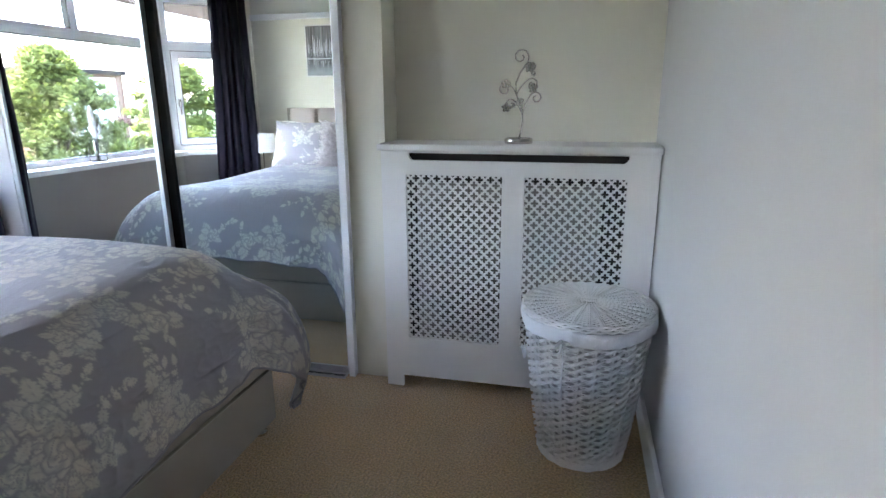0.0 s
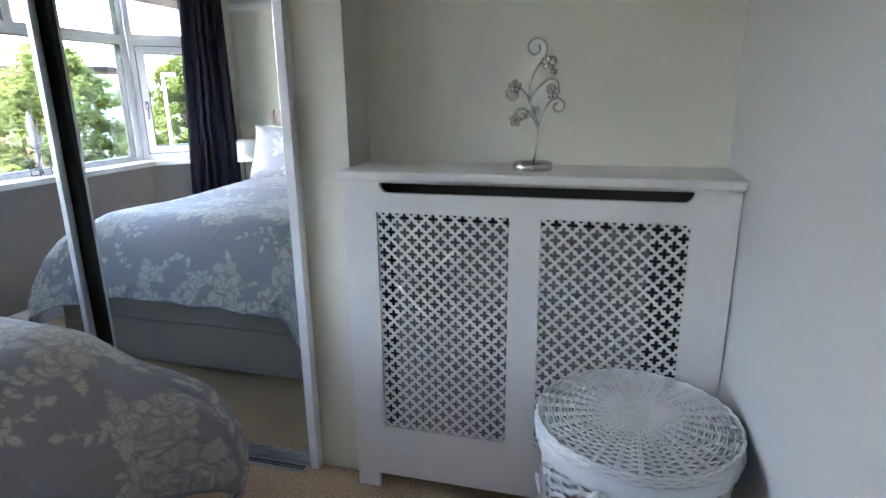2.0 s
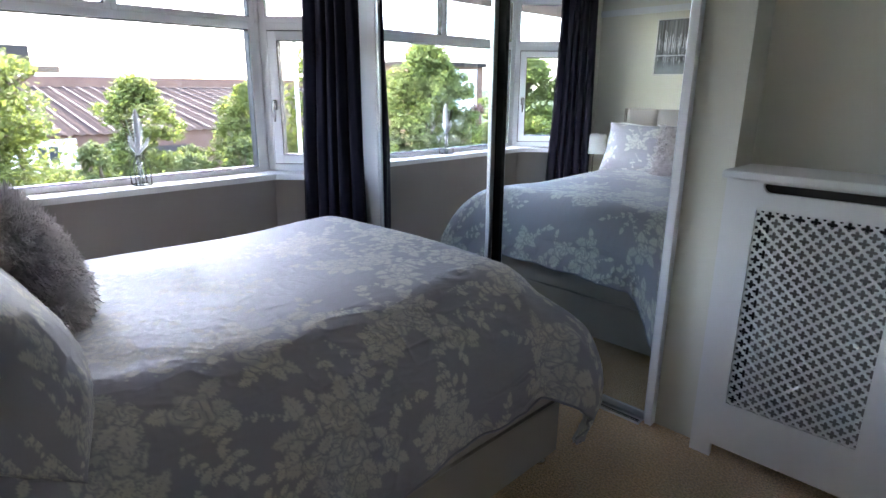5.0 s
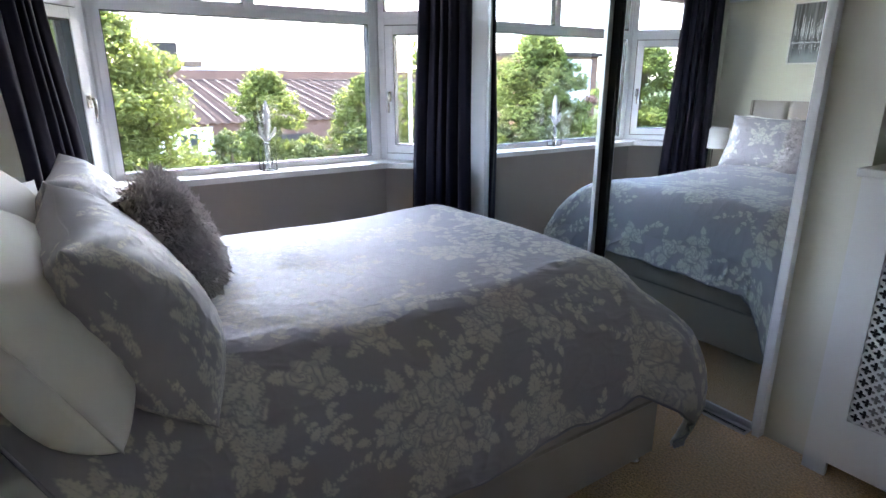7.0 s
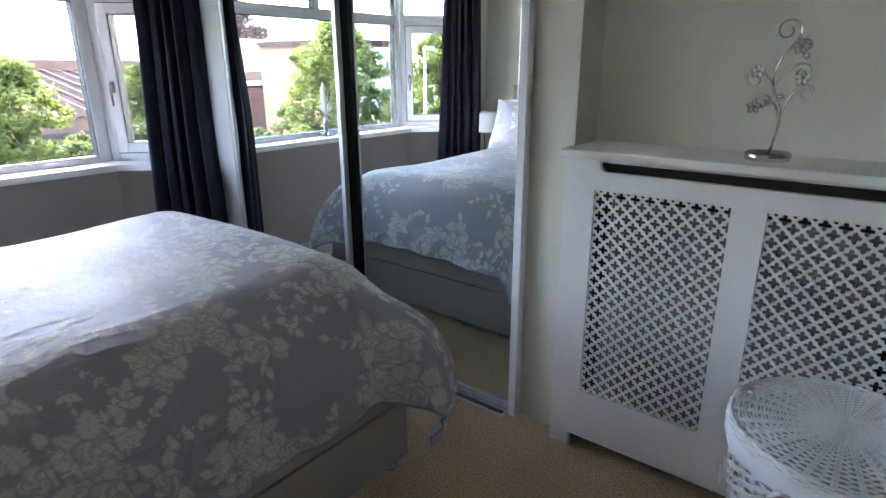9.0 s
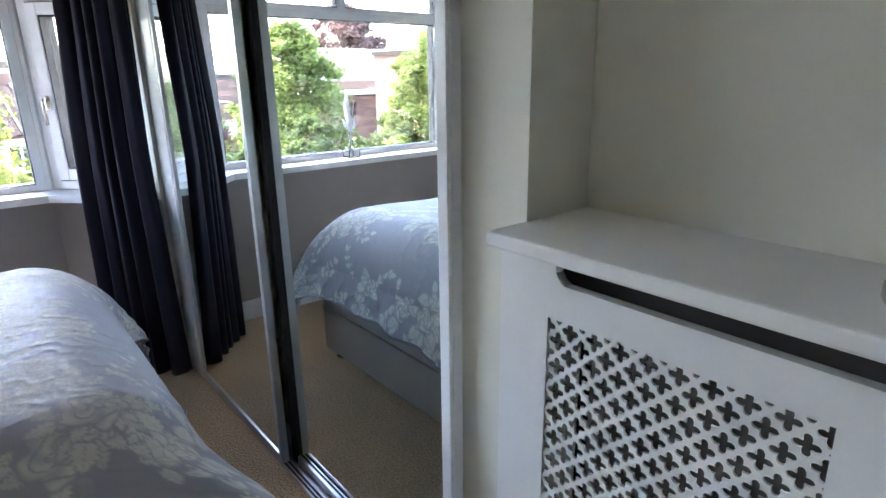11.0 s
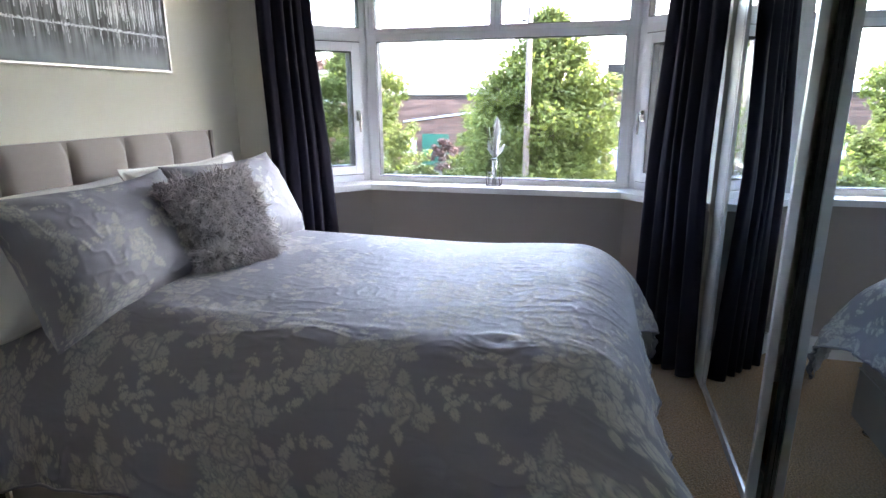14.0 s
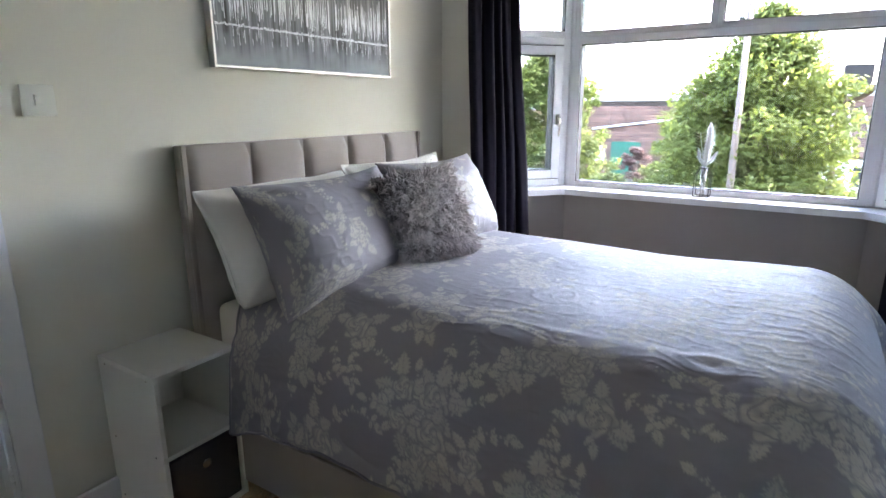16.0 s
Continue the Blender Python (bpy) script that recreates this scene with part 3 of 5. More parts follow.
b1 = shop("workshop", (-44, -14.0, GZ), (-33, 1.5, 1.62), MORTAR, "long brown brick workshop with a green shutter door")
coursed(b1, -33.0, -13.9, 1.4, GZ + 0.1, 1.5, 0.16, BRICKU)
part("coping", boxes(((-44.1, -14.1, 1.62), (-32.9, 1.6, 1.74))), CONC, b1)
part("roof", boxes(((-60, -16, 1.75), (-46, 10, 2.35))), RENDERW, b1, "pale flat roof")
part("door", boxes(((-33.0, -6.6, GZ + 0.03), (-32.93, -4.9, -0.72)), bevel=0.01), GREEN, b1, "green roller shutter door")
part("sign", boxes(((-33.0, -7.9, -1.9), (-32.95, -7.0, -1.0))), RENDERW, b1, "white notice board")
bm = bmesh.new()
tube(bm, [(-32.9, -7.8, 0.02), (-32.9, -3.0, 0.62), (-32.9, 1.2, 1.0)], 0.07, 6)
part("pipe", bm, RENDERW, b1, "pale sloping pipe")
LAP = mat("pale_roof_lap", (0.095, 0.085, 0.08), 0.9, var=0.3, scale=0.8, spec=0.1)
b2 = shop("shed", (-40, 2.0, GZ), (-26, 34, -0.62), BRICK, "low brick shed under a corrugated grey-brown roof")
part("parapet", boxes(((-40.2, 1.9, -0.6), (-37.6, 34, 1.85))), BRICK, b2)
bm = bmesh.new()
# corrugated sheets climbing from the eaves to the parapet
y = 1.8
cols = []
while y < 34:
    cols.append(y)
    y += 0.22
prev = None
for i, y in enumerate(cols):
    dz = 0.055 if i % 2 else -0.02
    v = [bm.verts.new((-25.8, y, -0.62 + dz)), bm.verts.new((-31.5, y, 0.29 + dz)), bm.verts.new((-37.6, y, 1.25 + dz))]
    if prev:
        for k in range(2):
            bm.faces.new((prev[k], v[k], v[k + 1], prev[k + 1]))
    prev = v
part("roof", bm, mat("dark_corrugated_sheet", (0.032, 0.026, 0.024), 0.95, var=0.35, scale=0.6, fine=0.3, bscale=4, spec=0.0), b2, "weathered corrugated roof")
bm = bmesh.new()
for k in range(46):
    y = 2.2 + k * 0.68
    for q in range(3):
        x0, x1 = -25.9 - q * 3.9, -29.6 - q * 3.9
        z0, z1 = -0.55 + q * 0.622, 0.04 + q * 0.622
        vs_ = [bm.verts.new(p) for p in ((x0, y, z0 + 0.07), (x0, y + 0.07, z0 + 0.07), (x1, y + 0.07, z1 + 0.07), (x1, y, z1 + 0.07))]
        bm.faces.new(vs_)
strips = part("roof_lap", bm, LAP, b2, "pale sheet laps")
strips["kind"] = "stuff"
part("white_front", boxes(((-26.0, 4.0, GZ), (-25.9, 8.2, -0.75))), RENDERW, b2, "white rendered front")
for y in (5.0, 6.7):
    window(b2, -25.88, y, -1.9, y + 0.9, -0.95)
# dark panels on the wall put the openings' inner shade into colour
for y in (10.5, 14.5, 18.0):
    part("opening_shade", boxes(((-26.0, y, -2.7), (-25.95, y + 2.4, -1.25))), DARK, b2)
b3 = shop("cream_workshop", (-44, -34, GZ), (-35, -12.5, 3.1), CREAM, "cream rendered workshop with piers and a small window")
part("coping", boxes(((-44.1, -34.1, 3.1), (-34.9, -12.4, 3.27))), CONC, b3)
for k in range(8):
    part("pier", boxes(((-35.0, -33.6 + k * 2.9, GZ), (-34.8, -33.2 + k * 2.9, 3.1))), CREAM, b3)
window(b3, -34.97, -22.9, 1.7, -21.6, 2.45)
b4 = shop("brick_annex", (-34.4, -26, GZ), (-29, -10.5, 0.35), MORTAR, "low brick annex with a pale stepped roof")
coursed(b4, -29.0, -25.9, -10.6, GZ + 0.1, 0.25, 0.16, BRICKU)
bm = bmesh.new()
prism(bm, [(-34.4, -26.1), (-28.8, -26.1), (-28.8, -10.4), (-34.4, -10.4)], 0.35, 0.55)
prism(bm, [(-34.6, -26.1), (-31.5, -26.1), (-31.5, -10.4), (-34.6, -10.4)], 1.15, 1.4)
part("roof", bm, RENDERW, b4, "pale sheet roof edges")
part("upper_wall", boxes(((-34.4, -26, 0.55), (-31.7, -10.6, 1.15))), BRICK, b4)
b5 = shop("brick_house", (-26, -17.8, GZ), (-19.9, -13.2, 2.45), BRICK, "brick house with a white panelled front and window")
part("fascia", boxes(((-26.1, -17.9, 2.45), (-19.7, -13.1, 2.65))), FIBRE, b5)
part("panel", boxes(((-19.9, -17.25, -2.0), (-19.82, -13.9, 2.3))), RENDERW, b5, "white panelled front")
window(b5, -19.80, -17.05, 0.85, -16.2, 1.75)
window(b5, -19.80, -15.7, 0.85, -14.85, 1.75)
# dark timber lookout box behind the street tree
lk = thing("timber_canopy", (-10.3, 4.15, GZ), "dark timber canopy on a post with a small box", "canopy")
part("beam", boxes(((-10.6, 3.75, 1.56), (-10.0, 4.72, 1.66)), bevel=0.01), BARK, lk)
part("box", boxes(((-10.45, 3.95, 1.66), (-10.2, 4.36, 1.98)), bevel=0.01), DARK, lk)
bm = bmesh.new()
tube(bm, [(-10.3, 4.0, GZ), (-10.3, 4.0, 1.56)], 0.05, 8)
tube(bm, [(-10.3, 4.0, 1.3), (-10.3, 4.4, 1.56)], 0.04, 6)
part("post", bm, BARK, lk)
# far ridge
bm = bmesh.new()
pv = None
for k in range(61):
    y = -900 + k * 30
    z = 9 + 7 * math.sin(k * 0.23) + 3 * math.sin(k * 0.71)
    a, b = bm.verts.new((-800, y, GZ)), bm.verts.new((-820, y, z))
    c = bm.verts.new((-1100, y, GZ))
    if pv:
        bm.faces.new((pv[0], a, b, pv[1]))
        bm.faces.new((pv[1], b, c, pv[2]))
    pv = (a, b, c)
structure("backdrop", bm, mat("far_hill", (0.16, 0.20, 0.22), 0.95), "low blue-green hill on the horizon", "hill")

# ---- woven floral motif ----
rng = np.random.default_rng(4)


def vnoise(u, v, seed=0):
    """Smooth value noise of two coordinates, 0 to 1."""
    g = np.random.default_rng(seed).random((64, 64))
    iu, iv = np.floor(u).astype(int), np.floor(v).astype(int)
    fu, fv = u - iu, v - iv
    fu, fv = fu * fu * (3 - 2 * fu), fv * fv * (3 - 2 * fv)
    a, b = g[iu % 64, iv % 64], g[(iu + 1) % 64, iv % 64]
    c, d = g[iu % 64, (iv + 1) % 64], g[(iu + 1) % 64, (iv + 1) % 64]
    return (a * (1 - fu) + b * fu) * (1 - fv) + (c * (1 - fu) + d * fu) * fv


def floral(U, V, seed, sprays, big=1.0):
    """Strength of the motif over the cloth: sprays of roses, buds and leaves."""
    r = random.Random(seed)
    M = np.zeros(U.shape)

    regular = bool(np.ptp(U[:, 0] - U[:, -1]) < 1e-9 and np.ptp(V[0] - V[-1]) < 1e-9)
    u1, v1 = U[:, 0], V[0]

    def stamp(cx, cy, rad, fn):
        if regular:
            i0, i1 = np.searchsorted(u1, (cx - rad, cx + rad))
            j0, j1 = np.searchsorted(v1, (cy - rad, cy + rad))
            if i1 > i0 and j1 > j0:
                new_, gap = fn(U[i0:i1, j0:j1] - cx, V[i0:i1, j0:j1] - cy)
                M[i0:i1, j0:j1] = np.maximum(M[i0:i1, j0:j1] * (1 - 0.9 * gap), new_)
            return
        near = (np.abs(U - cx) < rad) & (np.abs(V - cy) < rad)
        if near.any():
            new_, gap = fn(U[near] - cx, V[near] - cy)
            M[near] = np.maximum(M[near] * (1 - 0.9 * gap), new_)

    def leaf(cx, cy, ang, L, w, k=1.0):
        def fn(x, y):
            a = (x * math.cos(ang) + y * math.sin(ang)) / L
            b = (-x * math.sin(ang) + y * math.cos(ang)) / L
            inside = (a > 0) & (a < 1)
            half = w * np.sin(np.pi * np.clip(a, 0, 1) ** 0.75) * (1 + 0.18 * np.sin(a * 40))
            body = np.clip((half - np.abs(b)) * 14, 0, 1) * inside
            vein = np.clip(1 - np.abs(b) * 45, 0, 1) * 0.6 + np.clip(np.sin((a * 26 - np.abs(b) * 30)) - 0.75, 0, 1) * 0.8
            gap = np.clip((half + 0.07 - np.abs(b)) * 14, 0, 1) * (a > -0.05) * (a < 1.06)
            return k * np.clip(body - vein * body, 0, 1), gap
        stamp(cx, cy, L * 1.05, fn)

    def rose(cx, cy, R):
        ph = r.random() * 6

        def fn(x, y):
            d = np.hypot(x, y) / R
            t = np.arctan2(y, x)
            edge = 1 + 0.12 * np.sin(5 * t + ph) + 0.06 * np.sin(9 * t + 2 * ph)
            body = np.clip((edge - d) * 9, 0, 1)
            rings = np.abs(np.sin(d * 7.5 + 1.1 * np.sin(3 * t + ph) + t * 1.0))
            lines = np.clip((0.40 - rings) * 5, 0, 1) * (d < 0.97)
            gap = np.clip((edge + 0.12 - d) * 9, 0, 1)
            return body * (1 - 0.9 * lines) * (0.7 + 0.3 * np.sin(4 * t + d * 6 + ph)), gap
        stamp(cx, cy, R * 1.3, fn)

    def stem(x0, y0, ang, L):
        x, y, a = x0, y0, ang
        n = int(L / 0.012)
        bend = r.uniform(-0.12, 0.12)
        for k in range(n):
            x += math.cos(a) * 0.012
            y += math.sin(a) * 0.012
            a += bend
            stamp(x, y, 0.0065, lambda p, q: (np.clip(1.4 - np.hypot(p, q) / 0.0035, 0, 0.9), 0 * p))
            if k % 3 == 1:
                for s in (-1, 1):
                    if r.random() < 0.75:
                        leaf(x, y, a + s * r.uniform(0.5, 1.2), r.uniform(0.014, 0.034) * big, r.uniform(0.22, 0.32))
        leaf(x, y, a, 0.035 * big, 0.3)

    for cx, cy, n in sprays:
        for _ in range(n):
            ox, oy = cx + r.gauss(0, 0.085), cy + r.gauss(0, 0.085)
            R = r.choice([0.022, 0.028, 0.038, 0.048]) * big
            for k in range(r.randint(3, 6)):
                a = r.uniform(0, math.tau)
                leaf(ox + math.cos(a) * R * 0.8, oy + math.sin(a) * R * 0.8, a + r.uniform(-0.5, 0.5), r.uniform(0.035, 0.07) * big, r.uniform(0.24, 0.36), r.uniform(0.7, 1))
            rose(ox, oy, R)
        for _ in range(n + 2):
            a = r.uniform(0, math.tau)
            d = r.uniform(0.03, 0.16)
            stem(cx + math.cos(a) * d, cy + math.sin(a) * d, a + r.uniform(-0.4, 0.4), r.uniform(0.07, 0.16) * big)
    return np.clip(M, 0, 1)


def grid_mesh(name, X, Y, Z, material, parent=None, label="", pattern=None, close=False):
    n, m = X.shape
    co = np.stack([X, Y, Z], -1).reshape(-1, 3)
    idx = np.arange(n * m).reshape(n, m)
    f = np.stack([idx[:-1, :-1], idx[1:, :-1], idx[1:, 1:], idx[:-1, 1:]], -1).reshape(-1, 4)
    me = bpy.data.meshes.new(name)
    me.vertices.add(n * m)
    me.vertices.foreach_set("co", co.ravel())
    me.loops.add(f.size)
    me.loops.foreach_set("vertex_index", f.ravel())
    me.polygons.add(len(f))
    me.polygons.foreach_set("loop_start", np.arange(len(f)) * 4)
    me.update(calc_edges=True)
    me.validate()
    me.materials.append(material)
    me.shade_smooth()
    if pattern is not None:
        at = me.attributes.new("pattern", "FLOAT", "POINT")
        at.data.foreach_set("value", pattern.ravel().astype(np.float32))
    ob = new(name, me)
    if parent is not None:
        ob.parent = parent
        ob.matrix_parent_inverse = wm(parent).inverted()
    if label:
        ob["label"] = label
    return ob


# ---- divan bed ----
BX0, BX1, BY0, BY1 = -0.755, 0.662, 1.95, 3.89
bed = thing("divan_bed", (-0.07, 2.9, 0), "double divan bed base upholstered in plain taupe fabric, on small castors", "bed")
bm = bmesh.new()
box(bm, (BX0, BY0, 0.045), (BX1, BY0 + 0.965, 0.262), 0.012, 3)
box(bm, (BX0, BY0 + 0.967, 0.045), (BX1, BY1, 0.262), 0.012, 3)
part("base_lower", bm, DIVAN, bed)
part("base_upper", boxes(((BX0 + 0.003, BY0, 0.266), (BX1 - 0.003, BY1 - 0.003, 0.40)), bevel=0.015, segs=3), DIVAN, bed)
bm = bmesh.new()
tube(bm, [(BX1 + 0.001, BY0, 0.264), (BX1 + 0.001, BY1, 0.264), (BX0, BY1 + 0.001, 0.264), (BX0 - 0.001, BY0, 0.264)], 0.004, 6)
part("piping", bm, DIVAN, bed)
for x in (BX0 + 0.07, BX1 - 0.045):
    for y in (BY0 + 0.08, BY0 + 0.95, BY1 - 0.05):
        bm = bmesh.new()
        lathe(bm, [(0.0, 0.0), (0.022, 0.0), (0.027, 0.006), (0.027, 0.014), (0.012, 0.022), (0.010, 0.046), (0, 0.046)], (x, y, 0), 20)
        part("castor", bm, CHROME, bed, "chrome glide foot")
matt = thing("mattress", (-0.07, 2.9, 0.40), "white double mattress under the fitted sheet on the divan", "mattress")
part("mattress_body", boxes(((BX0 + 0.005, BY0 + 0.01, 0.402), (BX1 - 0.092, BY1 - 0.09, 0.64)), bevel=0.06, segs=4), COTTON, matt, smooth=True)

head = thing("headboard", (-0.075, 1.91, 0), "taupe upholstered headboard with five vertical padded panels", "headboard")
hx0, hx1, hz = -0.775, 0.612, 1.195
bm = boxes(((hx0, SOUTH + 0.02, 0.35), (hx1, SOUTH + 0.055, hz)), bevel=0.008)
part("back_frame", bm, HEAD, head)
n = 5
w = (hx1 - hx0 - 0.04) / n
for k in range(n):
    x0 = hx0 + 0.02 + k * w
    # padded panel, pillowed towards its edges
    bm = bmesh.new()
    nx, nz = 15, 17
    vs = {}
    for i in range(nx + 1):
        for j in range(nz + 1):
            u, v = i / nx * 2 - 1, j / nz * 2 - 1
            bulge = (1 - abs(u) ** 5) ** 0.5 * (1 - abs(v) ** 12) ** 0.5
            vs[i, j] = bm.verts.new((x0 + 0.0015 + (w - 0.003) * i / nx, SOUTH + 0.052 + 0.036 * bulge, 0.36 + (hz - 0.36) * j / nz))
    for i in range(nx):
        for j in range(nz):
            bm.faces.new((vs[i, j], vs[i, j + 1], vs[i + 1, j + 1], vs[i + 1, j])).smooth = True
    part("panel", bm, HEAD, head)
for x in (hx0, hx1 - 0.018):
    part("side_border", boxes(((x, SOUTH + 0.055, 0.35), (x + 0.018, SOUTH + 0.070, hz)), bevel=0.006), HEAD, head)
for x in (hx0 + 0.25, hx1 - 0.25):
    part("strut", boxes(((x - 0.03, SOUTH + 0.022, 0.05), (x + 0.03, SOUTH + 0.05, 0.36)), bevel=0.003), DARK, head)

# ---- duvet ----
def duvet():
    xc0, xc1, yh, yf = -0.56, 0.43, 2.03, 3.72       # the flat top
    R1, R0, RF = 0.25, 0.19, 0.235                    # rounded shoulders: east, west, foot
    dE, dW, dF = 0.555, 0.50, 0.50                    # lengths hanging past the flat top
    g = 0.0034
    s = np.arange(xc0 - dW, xc1 + dE + 1e-6, g)
    t = np.arange(yh, yf + dF + 1e-6, g)
    S, T = np.meshgrid(s, t, indexing="ij")
    east = S > (xc0 + xc1) / 2
    ex = np.where(S > xc1, S - xc1, np.where(S < xc0, xc0 - S, 0))
    sg = np.where(east, 1.0, -1.0)
    ey = np.maximum(T - yf, 0)
    pw = np.where(east, 1.5, 2.3)
    d = (ex ** pw + ey ** pw) ** (1 / pw) + 1e-9
    hyp = np.hypot(ex, ey) + 1e-9
    wx = (ex / hyp) ** 2
    RX = np.where(east, R1, R0)
    R = RX * wx + RF * (1 - wx)
    a = np.minimum(d / R, np.pi / 2)
    drop = R * (1 - np.cos(a))
    hang = np.maximum(d - R * np.pi / 2, 0)
    hx = np.maximum(ex - RX * np.pi / 2, 0)
    hy = np.maximum(ey - RF * np.pi / 2, 0)
    outx = RX * np.sin(np.minimum(ex / RX, np.pi / 2))
    outy = RF * np.sin(np.minimum(ey / RF, np.pi / 2))
    # the hanging cloth falls in soft folds
    foldy = np.sin(S * 19 + 1.3 * np.sin(S * 7) + vnoise(S * 6, T * 6, 3) * 3)
    foldx = np.sin(T * 11 + 1.7 * np.sin(T * 5 + 1))
    outx = outx + 0.10 * hx + foldx * np.minimum(hx, 0.25) * 0.05
    outy = outy + 0.34 * hy + foldy * np.minimum(hy, 0.25) * 0.10
    c = np.clip(ex / 0.22, 0, 1) * np.clip(ey / 0.16, 0, 1)
    c = c * c * (3 - 2 * c)
    rad = (np.sin((ex - ey) * 24 + 0.8) * 0.005 + np.sin((ex - ey) * 62) * 0.0055 * np.clip((d - 0.3) * 4, 0, 1)) * c
    tip = np.clip((d - 0.56) * 5.0, 0, 1) * c
    bell = np.sin(np.pi * np.clip((d - 0.22) / 0.60, 0, 1)) * c
    outx = outx + np.where(east, 0.0, -0.03) * c + 0.03 * bell * east - 0.03 * tip * east + rad
    outy = outy + np.where(east, 0.0, 0.05) * c - 0.01 * tip + np.where(east, 0.13, 0.03) * bell + rad
    drop = drop + hang * 0.97 + np.where(east, 0.10, 0.0) * c * np.clip(hang / 0.2, 0, 1)
    X = np.clip(S, xc0, xc1) + sg * outx
    Y = np.minimum(T, yf) + outy
    u = (S - (xc0 + xc1) / 2) / 0.62
    v = (T - yh) / (yf - yh)
    top = 0.745 + 0.026 * np.clip(1 - u ** 2, 0, 1) - 0.035 * np.clip(1 - v * 5.0, 0, 1) ** 1.5 + 0.008 * np.sin(v * 7)
    top = top + 0.016 * (vnoise(S * 3.1 + 5, T * 2.7, 1) - 0.5)
    Z = top - drop
    # creases run mostly along the bed, with small crumples
    rid = 1 - np.abs(2 * vnoise(S * 17 + 1.5 * vnoise(S * 4, T * 4, 8), T * 6.5, 2) - 1)
    rid2 = 1 - np.abs(2 * vnoise(S * 46 + 3 * vnoise(S * 9, T * 9, 6), T * 17, 5) - 1)
    soft = 0.4 + 0.6 * vnoise(S * 3 + 9, T * 3, 12)
    crum = soft * (0.0023 * rid ** 5 * np.clip(vnoise(S * 2.3 + 4, T * 1.6, 14) * 3 - 1.1, 0.12, 1) + 0.0013 * rid2 ** 4) + 0.0004 * (vnoise(S * 110, T * 70, 9) - 0.5)
    crum = crum + 0.0014 * np.exp(-((S - xc1 + 0.01 + 0.010 * np.sin(T * 9)) / 0.014) ** 2) * (0.3 + 0.7 * vnoise(T * 5, T * 0, 7))
    crum = crum + np.clip(hang / 0.08, 0, 1) * (0.35 + 0.65 * (1 - wx)) * (0.013 * (1 - np.abs(2 * vnoise(S * 15 + 2 * vnoise(S * 5, T * 5, 18), T * 9 + S * 3, 19) - 1)) ** 3 + 0.007 * (vnoise(S * 34, T * 26, 20) - 0.5))
    na = np.minimum(ex / RX, np.pi / 2)
    X = X + crum * sg * np.sin(na)
    Y = Y + crum * np.sin(np.minimum(ey / RF, np.pi / 2))
    Z = Z + crum * np.cos(a)
    # a stitched tuft that pulls the cloth in
    for px, py in ((0.44, 3.57),):
        q = np.hypot((S - px) * 1.5, T - py)
        Z = Z - 0.005 * np.exp(-(q / 0.016) ** 2) + 0.003 * np.exp(-((q - 0.05) / 0.02) ** 2)
    r = random.Random(11)
    sprays = []
    for i in range(5):
        for j in range(6):
            sprays.append((xc0 - 0.32 + i * 0.42 + r.uniform(-0.06, 0.06) + (j % 2) * 0.2, yh + 0.12 + j * 0.41 + r.uniform(-0.06, 0.06), r.randint(6, 9)))
    pat = floral(S, T, 21, sprays, 1.15)
    Y = Y + 0.14 * east * np.clip(ex / 0.25, 0, 1) * np.clip(1 - v * 4, 0, 1)
    Z = Z - 0.018 * east * np.clip(hang / 0.2, 0, 1) * np.clip((0.85 - v) * 4, 0, 1)
    Z = Z - 0.035 * east * np.clip(hang / 0.12, 0, 1) * np.clip(1 - v * 1.3, 0, 1) - 0.008 * np.sin(T * 31) * np.sin(T * 13) * np.clip(hx / 0.2, 0, 1)
    Z = np.maximum(Z, 0.03)
    return X, Y, Z, pat


X, Y, Z, pat = duvet()
cover = thing("duvet", (-0.07, 2.9, 0.66), "grey floral jacquard double duvet, rumpled and hanging over the divan", "duvet")
grid_mesh("duvet_cover", X, Y, Z, FLORAL, cover, pattern=pat)
# the stuffed edge of the cover, turned under all round
edge = [(X[i, 0], Y[i, 0], Z[i, 0]) for i in range(0, X.shape[0], 4)] + [(X[-1, j], Y[-1, j], Z[-1, j]) for j in range(0, X.shape[1], 4)]
edge += [(X[i, -1], Y[i, -1], Z[i, -1]) for i in range(X.shape[0] - 1, 0, -4)] + [(X[0, j], Y[0, j], Z[0, j]) for j in range(X.shape[1] - 1, 0, -4)]
bm = bmesh.new()
tube(bm, edge, 0.0045, 6, closed=True)
part("hem", bm, HEMS, cover, "plain grey stitched hem")
# plain reverse of the cover, a little inside the face
k = 5
Xi, Yi, Zi = X[::k, ::k], Y[::k, ::k], Z[::k, ::k]
cx_, cy_ = -0.065, 2.9
grid_mesh("lining", cx_ + (Xi - cx_) * 0.985, cy_ + (Yi - cy_) * 0.991, Zi - 0.012 * (Zi > 0.5), LINING, cover, "plain pale grey reverse side")


